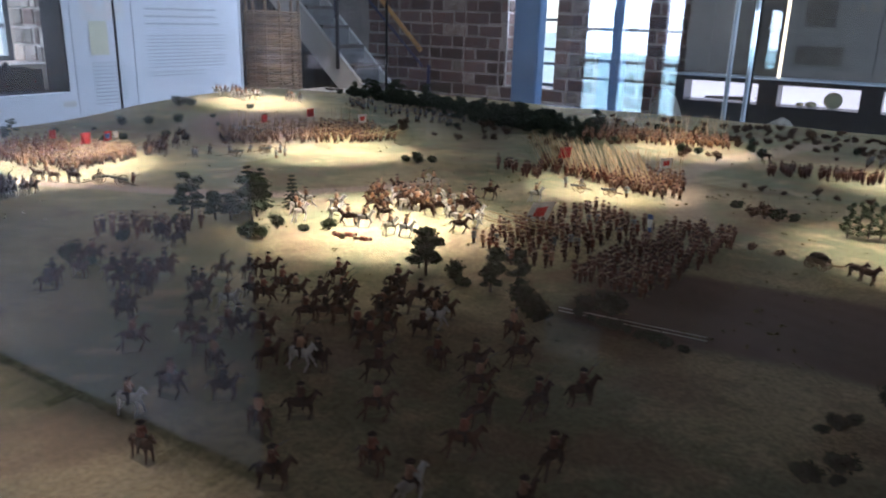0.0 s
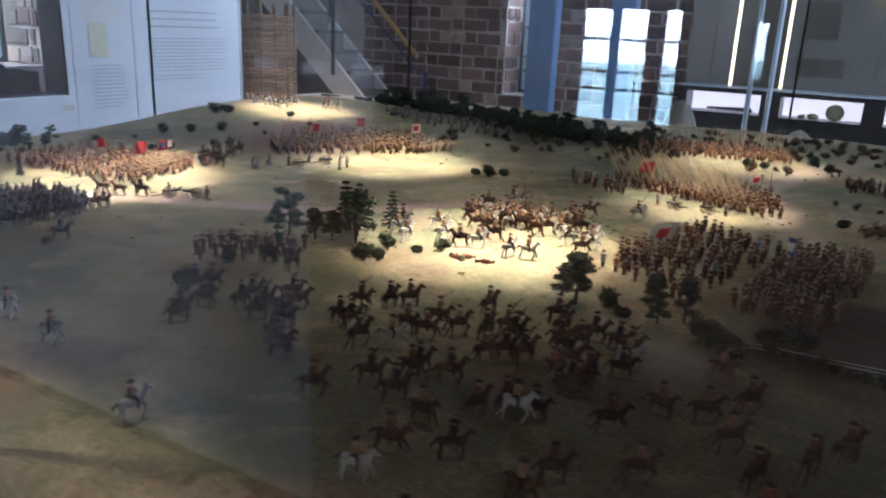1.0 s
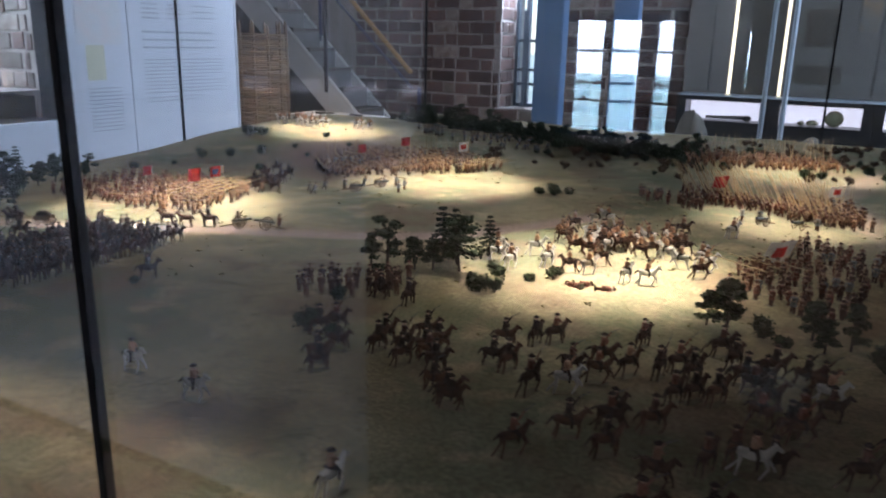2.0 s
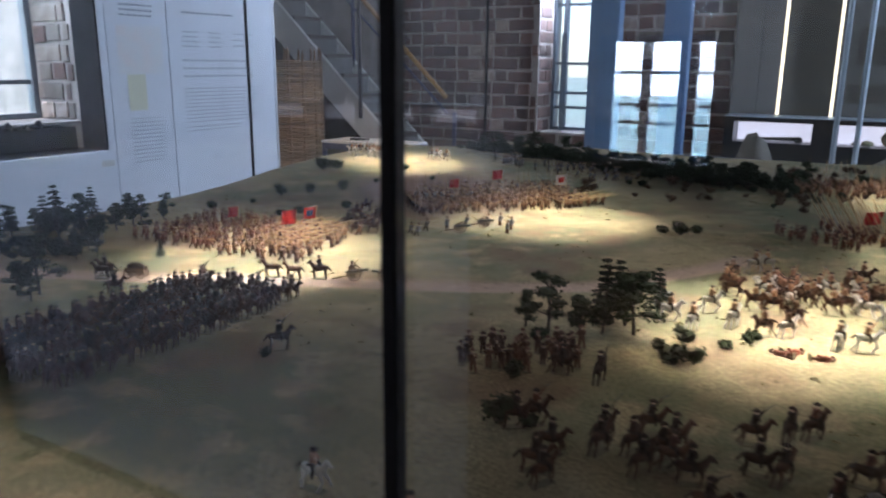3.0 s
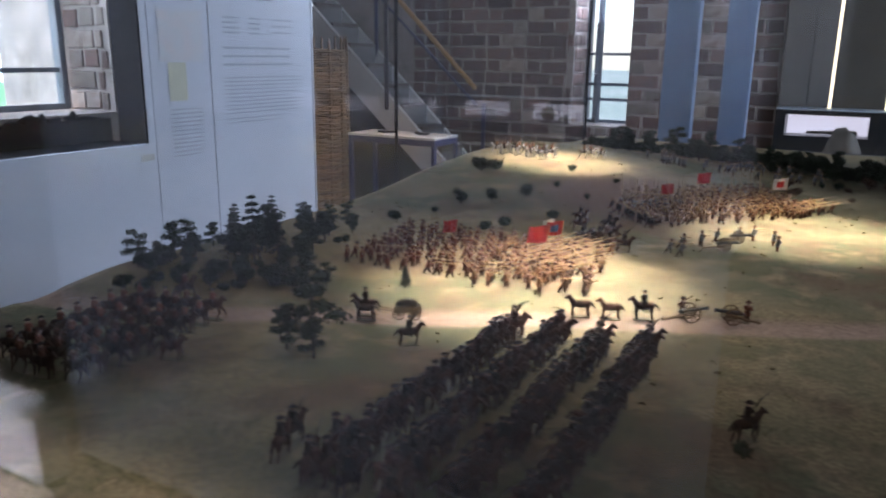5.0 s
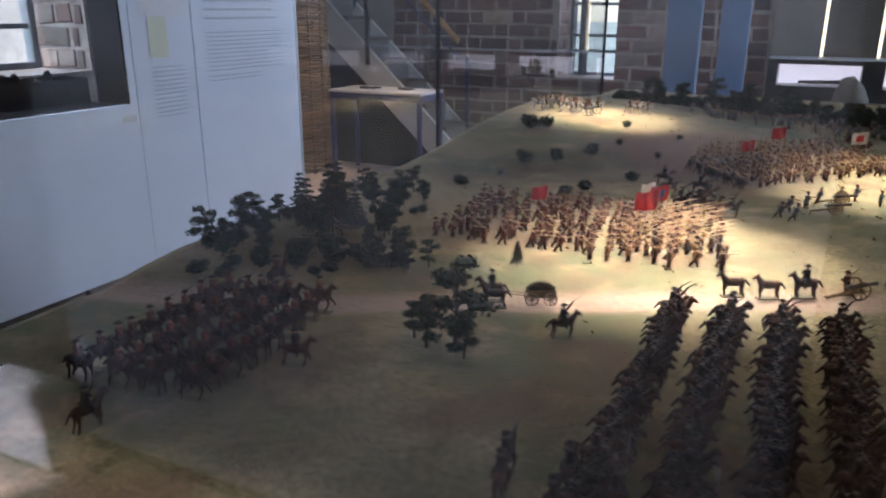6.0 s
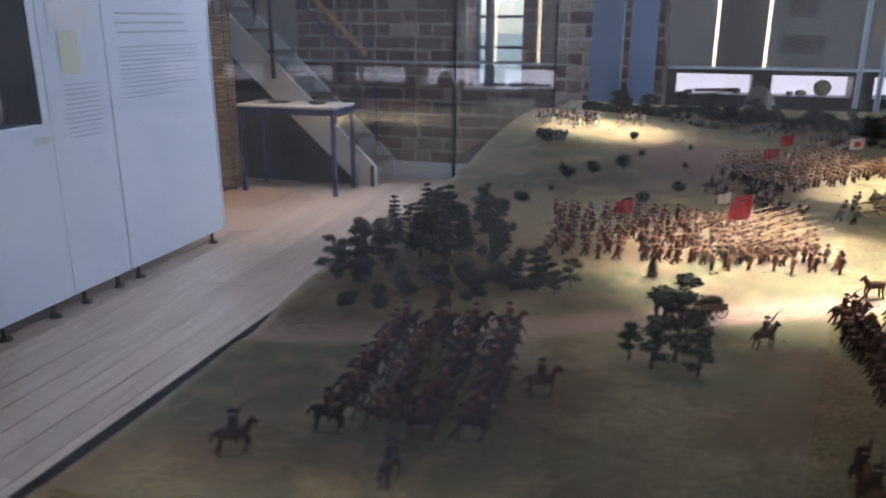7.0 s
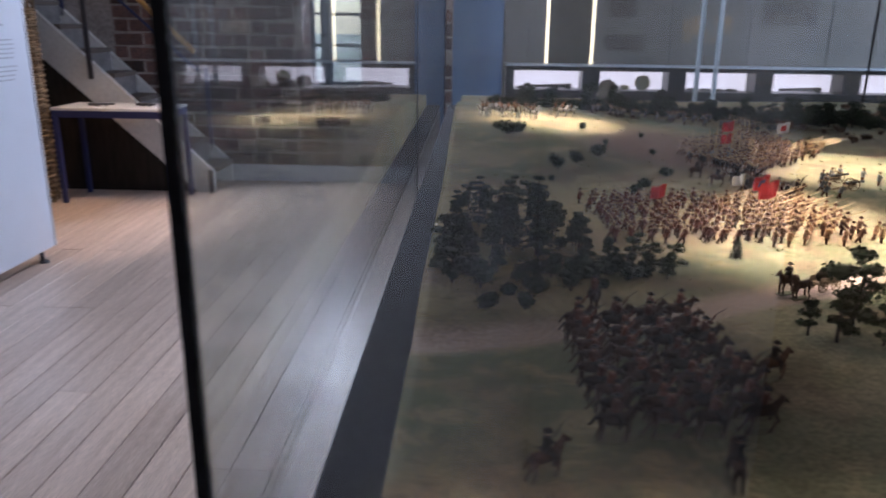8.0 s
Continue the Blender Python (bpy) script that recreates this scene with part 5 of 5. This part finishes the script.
cavalry_at([(-0.46, 0.49), (-0.53, 0.43), (-0.34, 0.45), (-0.21, 0.58), (-0.36, 0.56), (-0.47, 0.57), (-0.63, 0.55), (-0.59, 0.61), (-0.30, 0.54), (-0.40, 0.37), (-0.26, 0.37), (-0.18, 0.41), (-0.63, 0.42), (-0.42, 0.64), (-0.33, 0.66)], CAV_WHITE + CAV_BUFF + CAV_RED, 25, "buff-coated toy horseman charging across open ground", "charging horsemen", 60)
for i in range(26):
    x, y = frng.uniform(-0.95, -0.42), frng.uniform(0.45, 0.72)
    stand(CAV_MIX + CAV_RED[2:], x, y, frng.choice((25, 40, 60)), "brown toy horseman charging across open ground", "charging horsemen", "toy horseman", 30)
# foot beside the field trees
ranks(MUSK_BROWN, (-1.055, 0.685), (-0.950, 0.765), 0.022, 10, 3, 125, "dark brown toy foot soldier beside trees", "foot by the trees", loose=0.013)
# command group on the hill, far troops
for i in range(16):
    stand(CAV_WHITE, -2.025 + 0.0092 * i + frng.uniform(-0.01, 0.01), 1.785 + frng.uniform(-0.035, 0.035), frng.uniform(0, 360), "pale toy horseman of the hilltop command group", "hilltop group", "toy horseman", 30)
cavalry_at([(-1.83, 1.90), (-1.81, 1.89), (-1.79, 1.91)], CAV_WHITE, 20, "pale toy horseman riding behind the hilltop group", "hilltop group")
joined("toy_regiment", [(frng.choice(MUSK_GREY), pose(x, y, land(x, y), 0, 0, frng.uniform(-40, 40)) @ Matrix.Scale(0.95, 4)) for x, y in [(frng.uniform(-1.72, -1.25), frng.uniform(1.98, 2.2)) for _ in range(45)]], "grey toy foot soldiers beside the far hedge", "toy soldier")
ranks(MUSK_BUFF, (-0.84, 2.08), (-0.46, 2.20), 0.04, 26, 5, -80, "buff-coated toy foot soldier in a straw field", "far regiment", loose=0.012, many=True)
ranks(PIKE_SLOPE, (-0.80, 2.18), (-0.48, 2.28), 0.03, 14, 2, -80, "toy pikeman in a straw field", "far regiment", "toy pikeman", wobble=40)
ranks(MUSK_RED, (-0.29, 1.86), (0.25, 1.96), 0.028, 32, 4, -90, "russet toy foot soldier in a far line", "far line", loose=0.01, many=True)
ranks(MUSK_GREY, (-0.10, 2.16), (0.30, 2.16), 0.03, 16, 3, -90, "grey toy foot soldier in a far line", "far line", loose=0.01, many=True)


# ---- flags ----
def flag(x, y, heading, mat, mat2, height, size, lean, label):
    f = empty("battle_flag", (x, y, land(x, y)), heading)
    bm = bmesh.new()
    top = Vector((lean, 0, height))
    rod(bm, (0, 0, 0), top, 0.0007, 0.0006, 5)
    part("pole", bm, M_PIKE, f)
    bm = bmesh.new()
    n = 8
    grid = []
    for i in range(n + 1):
        row = []
        for j in range(n + 1):
            u, v = i / n, j / n
            row.append(bm.verts.new(top * (1 - v * size / height) + Vector((-u * size * 1.15, 0.004 * math.sin(u * 7 + v * 2) * (0.3 + u), -0.004 * u))))
        grid.append(row)
    for i in range(n):
        for j in range(n):
            face = bm.faces.new((grid[i][j], grid[i + 1][j], grid[i + 1][j + 1], grid[i][j + 1]))
            face.material_index = 1 if 2 <= i < 6 and 2 <= j < 6 and mat2 else 0
    bmesh.ops.solidify(bm, geom=bm.faces[:], thickness=0.0004)
    part("cloth", bm, [mat, mat2 or mat], f)
    tagged(f, label, "flag", "battle flags")


flag(-1.590, 1.005, 20, M_FLAGRED, None, 0.060, 0.026, 0.006, "bright red toy battle flag above marching foot")
flag(-1.585, 1.055, 20, M_FLAGRED, M_FLAGBLUE, 0.058, 0.022, 0.006, "red toy battle flag with a blue centre")
flag(-1.61, 1.09, 20, M_FLAGWHITE, None, 0.052, 0.016, 0.004, "small white toy battle flag")
flag(-1.75, 1.02, 20, M_FLAGRED, None, 0.050, 0.020, 0.004, "dull red toy battle flag in the ranks")
flag(-1.315, 1.665, 10, M_FLAGWHITE, M_FLAGRED, 0.064, 0.024, 0.003, "white and red toy battle flag above a line")
flag(-1.46, 1.61, 10, M_FLAGRED, None, 0.060, 0.022, 0.003, "red toy battle flag above a line")
flag(-1.505, 1.475, 10, M_FLAGRED, None, 0.056, 0.020, 0.002, "red toy battle flag above a slanting line")
flag(-0.315, 1.085, -60, M_FLAGBLUE, M_FLAGWHITE, 0.058, 0.026, 0.002, "blue toy battle flag with a pale centre")
flag(-0.66, 1.56, 10, M_FLAGRED, None, 0.060, 0.024, 0.010, "red toy battle flag among sloping pikes")
flag(-0.44, 1.60, 10, M_FLAGWHITE, M_FLAGRED, 0.058, 0.022, 0.004, "pale toy battle flag among pikes")
flag(-0.50, 1.10, 30, M_FLAGWHITE, M_FLAGRED, 0.050, 0.032, 0.020, "pale pink toy battle flag held low")


# ---- guns, carts, animals ----
def wheel(name, parent, at, radius):
    w = empty(name, (0, 0, 0))
    w.parent = parent
    w.location = at
    bm = bmesh.new()
    for i in range(16):
        a, b = 2 * math.pi * i / 16, 2 * math.pi * (i + 1) / 16
        rod(bm, (radius * math.cos(a), 0, radius * math.sin(a)), (radius * math.cos(b), 0, radius * math.sin(b)), 0.0009, seg=4)
    part("rim", bm, M_WOOD, w)
    for i in range(8):
        bm = bmesh.new()
        a = 2 * math.pi * i / 8
        rod(bm, (0, 0, 0), (radius * math.cos(a), 0, radius * math.sin(a)), 0.0006, seg=4)
        part("spoke", bm, M_WOOD, w)


def cannon(x, y, heading, label):
    c = empty("toy_cannon", (x, y, land(x, y)), heading)
    bm = bmesh.new()
    rod(bm, (-0.012, 0, 0.0125), (0.020, 0, 0.0165), 0.0028, 0.0020, 10)
    rod(bm, (0.0195, 0, 0.0164), (0.0208, 0, 0.0166), 0.0027, 0.0027, 10)
    blob(bm, (-0.0138, 0, 0.0123), (0.0016, 0.0016, 0.0016))
    part("barrel", bm, M_IRON, c)
    bm = bmesh.new()
    for k in (-1, 1):
        rod(bm, (0.006, k * 0.0028, 0.0105), (-0.034, k * 0.0012, 0.0015), 0.0013, 0.0011, 5)
    rod(bm, (0, -0.0085, 0.0105), (0, 0.0085, 0.0105), 0.0011, seg=6)
    part("carriage", bm, M_WOOD, c)
    for k in (-1, 1):
        wheel("wheel", c, (0, k * 0.0078, 0.0105), 0.0100)
    tagged(c, label, "cannon", "toy artillery")


def cart(x, y, heading):
    c = empty("toy_cart", (x, y, land(x, y)), heading)
    bm = bmesh.new()
    box(bm, -0.019, 0.017, -0.008, 0.008, 0.010, 0.012, bevel=0.0005)
    for k in (-1, 1):
        box(bm, -0.019, 0.017, k * 0.008 - 0.0005, k * 0.008 + 0.0005, 0.012, 0.020)
    part("body", bm, M_WOOD, c)
    bm = bmesh.new()
    blob(bm, (-0.001, 0, 0.0205), (0.0175, 0.0075, 0.0095), sub=2, jitter=0.12, rng=random.Random(4))
    part("load", bm, M_LOAD, c, "heaped dark canvas load")
    bm = bmesh.new()
    for k in (-1, 1):
        rod(bm, (0.016, k * 0.004, 0.011), (0.042, k * 0.005, 0.015), 0.0007, seg=4)
    part("shaft", bm, M_WOOD, c)
    for k in (-1, 1):
        for u in (-0.012, 0.011):
            wheel("wheel", c, (u, k * 0.0092, 0.0085), 0.0080)
    c.scale = (0.84, 0.84, 0.84)
    tagged(c, "loaded brown toy cart on the pale road", "cart", "supply train")


HORSE_BAY = [figure_mesh("toy_horse", lambda b, g=g: horse(b, g, 4), [M_BAY, M_SKIN, M_FIGDARK, M_IRON, M_BAY, M_BASE]) for g in (0.0, 0.2)]
CAV_WALK = rider_meshes("toy_horseman", M_FIGDARK, M_BAY, (0.0,), "none")
cart(-1.645, 0.700, 205)
stand(CAV_WALK, -1.692, 0.682, 205, "dark toy horseman drawing a loaded cart", "supply train", "toy horseman", 3)
stand(HORSE_BAY, -1.683, 0.668, 205, "dark toy draught horse on the road", "supply train", "toy horse", 3)
for x, y in ((-1.465, 0.81), (-1.43, 0.82), (-1.395, 0.84)):
    stand(CAV_WALK if x > -1.4 else HORSE_BAY, x, y, 205, "dark toy draught horse drawing a gun", "gun team", "toy horse", 5)
cannon(-1.345, 0.862, 30, "dark toy field gun on its carriage on the road")
cannon(-1.30, 0.880, 205, "dark toy field gun on its carriage on the road")
for x, y in ((-1.355, 0.87), (-1.285, 0.895)):
    stand(MUSK_RED, x, y, 120, "toy gunner beside a field gun", "gun team", "toy soldier", 60)
cannon(-1.355, 1.315, 5, "toy field gun firing from a lit slope")
cannon(-1.365, 1.235, 5, "toy field gun firing from a lit slope")
for x, y in ((-1.43, 1.21), (-1.405, 1.25), (-1.39, 1.30), (-1.36, 1.335), (-1.335, 1.35), (-1.29, 1.29), (-1.30, 1.33), (-1.44, 1.17), (-1.42, 1.16)):
    stand(MUSK_GREY, x, y, 10, "toy gunner beside a field gun", "gun crew", "toy soldier", 60)
cannon(-0.50, 1.405, -120, "toy field gun before a pike square")
cannon(-0.56, 1.395, -120, "toy field gun before a pike square")
for x, y in ((-0.60, 1.42), (-0.57, 1.43), (-0.47, 1.42)):
    stand(MUSK_GREY, x, y, -100, "toy gunner beside a field gun", "gun crew", "toy soldier", 40)
cart(-0.092, 1.155, -20)
stand(HORSE_BAY, -0.043, 1.145, -20, "brown toy horse grazing beside the ploughed field", "grazing animals", "toy animal")
stand(HORSE_BAY, -0.028, 1.128, -20, "brown toy horse grazing beside the ploughed field", "grazing animals", "toy animal")
stand(HORSE_BAY, -0.33, 2.08, 160, "dark toy horse beside the far line", "grazing animals", "toy animal")
# fallen horse and casualties
for x, y in ((-0.725, 0.86), (-0.71, 0.868), (-0.74, 0.868)):
    ob = new("toy_casualty", frng.choice(MUSK_RED))
    ob.matrix_world = pose(x, y, land(x, y) + 0.003, 0, 88, frng.uniform(0, 360))
    tagged(ob, "red-coated toy figure lying fallen on pale ground", "toy soldier", "fallen figures")

# white string fence on the model
fence = tagged(empty("wire_fence"), "thin white string fence along the ploughed field", "fence")
fa, fb = Vector((-0.325, 0.775)), Vector((-0.155, 0.785))
for i in range(8):
    p = fa.lerp(fb, i / 7)
    bm = bmesh.new()
    z = land(p.x, p.y)
    rod(bm, (p.x, p.y, z - 0.002), (p.x, p.y, z + 0.009), 0.0006, seg=5)
    part("post", bm, M_WOOD, fence)
for h in (0.004, 0.008):
    bm = bmesh.new()
    rod(bm, (fa.x, fa.y, land(fa.x, fa.y) + h), (fb.x, fb.y, land(fb.x, fb.y) + h), 0.0006, seg=4)
    part("rail", bm, M_FLAGWHITE, fence)


# ---- bricks of the old wall ----
def brick_mesh(w, h, d, seed, mat=M_BRICK):
    r = random.Random(seed)
    bm = bmesh.new()
    box(bm, 0, w, -d, 0.004, 0, h)
    for v in bm.verts:
        if v.co.y < 0:
            v.co += Vector((r.uniform(-0.006, 0.006), r.uniform(-0.003, 0.003), r.uniform(-0.005, 0.005)))
    front = [e for e in bm.edges if all(v.co.y < -0.001 for v in e.verts)]
    bmesh.ops.bevel(bm, geom=front, offset=0.006, segments=1, affect="EDGES")
    me = bpy.data.meshes.new("brick")
    bm.to_mesh(me)
    bm.free()
    me.materials.append(mat)
    return me


# pale bricks: limewash on the north wall, painted daylight in the west reveal
M_BRICKPALE = material("limewashed_brick", (0.30, 0.265, 0.235), 0.9, vary=0.3, scale=12, bump=0.8, second=(0.17, 0.12, 0.10), grain=70, rand=0.45)
COURSE = 0.117
LONG = [brick_mesh(0.250, 0.098, 0.009, s) for s in range(5)]
SHORT = [brick_mesh(0.122, 0.098, 0.008, s) for s in range(20, 24)]
PALE = {w: [brick_mesh(w, 0.098, 0.010, s, M_BRICKPALE) for s in range(50, 53)] for w in (0.25, 0.122, 0.056)}
CLOSER = [brick_mesh(0.056, 0.098, 0.008, s) for s in range(40, 42)]
brng = random.Random(31)


def lay(parent, m, lo, hi, z0, z1, holes, limit, daylit=0.0):
    """Courses of bricks along local x on a wall face, cut at the openings; m turns local (x, -y out, z) into the world."""
    count, k, z = 0, 0, z0
    while z < z1:
        spans, here = [], lo
        for a, b, c, d in sorted(holes):
            if z + 0.098 > c and z < d:
                spans.append((here, a))
                here = max(here, b)
        spans.append((here, hi))
        for s0, s1 in spans:
            x, j = s0 + 0.006 + (brng.uniform(0, 0.03) if s0 == lo else 0), k
            while x < s1 - 0.05 and count < limit:
                room = s1 - 0.004 - x
                w = 0.25 if j % 2 and room >= 0.25 else 0.122 if room >= 0.122 else 0.056
                if w > room:
                    break
                is_pale = brng.random() < daylit or abs(x + 3.4) < 0.95 and z < 1.9 and brng.random() < (0.55 if x > -3.0 else 0.3)
                ob = new("brick", brng.choice(PALE[w] if is_pale else LONG if w > 0.2 else SHORT if w > 0.1 else CLOSER))
                ob.parent = parent
                ob.matrix_world = m @ pose(x, brng.uniform(-0.003, 0.004), z + brng.uniform(-0.005, 0.005), 0, brng.uniform(-0.8, 0.8), brng.uniform(-0.6, 0.6))
                count += 1
                x += w + brng.uniform(0.013, 0.026)
                j += 1
        z += COURSE
        k += 1


cas = [(W1[0], W1[1], W1[2], W1[3])]
lay(wall_north, pose(0, Y1, 0), -5.3, -1.82, 0.16, 2.12, cas, 330)
# reveals of the windows
lay(wall_north, pose(W1[0], Y1 + 0.53, 0, 0, 0, 90) @ pose(-0.53, 0, 0), 0.0, 0.36, W1[2] + 0.01, 2.3, [], 60)
# mostly pale bricks here put the daylight on the reveal into colour
lay(wall_west, pose(XW, W3[1], 0, 0, 0, 0) @ pose(-0.40, 0, 0), 0.0, 0.40, W3[2] + 0.01, 2.2, [], 60, 0.8)


# ---- floorboards ----
def board_mesh(length, seed):
    r = random.Random(seed)
    bm = bmesh.new()
    box(bm, 0, 0.1408, 0, length, -0.0115, 0.0)
    bmesh.ops.bevel(bm, geom=[e for e in bm.edges if all(v.co.z > -0.001 for v in e.verts)], offset=0.0009, segments=1, affect="EDGES")
    me = bpy.data.meshes.new("board")
    bm.to_mesh(me)
    bm.free()
    me.materials.append(M_PLANK)
    return me


BOARDS = {n: board_mesh(n - 0.003, int(n * 10)) for n in (1.4, 1.9, 2.4, 2.9)}
x = XW + 0.004
while x < X1 - 0.1:
    y = -3.24
    while y < Y1 - 0.05:
        n = brng.choice((1.4, 1.9, 2.4, 2.9)) if y < -3 else brng.choice((2.4, 2.9))
        ob = new("board", BOARDS[n])
        ob.parent = floor
        ob.location = (x, y, brng.uniform(-0.0006, 0.0006))
        y += n
    x += 0.1445
bm = bmesh.new()
x = XW - 0.14
while x > X0:
    box(bm, x, x + 0.142, YW, Y1, -0.0115, 0.0)
    x -= 0.1445
rest = part("boards_rest", bm, M_PLANK, floor)
rest["kind"] = "stuff"
bm = bmesh.new()
x = XW + 0.004
while x < X1 - 0.1:
    box(bm, x, x + 0.142, Y0, -3.25, -0.0115, 0.0)
    x += 0.1445
rest = part("boards_rest", bm, M_OLDPLANK, floor)
rest["kind"] = "stuff"
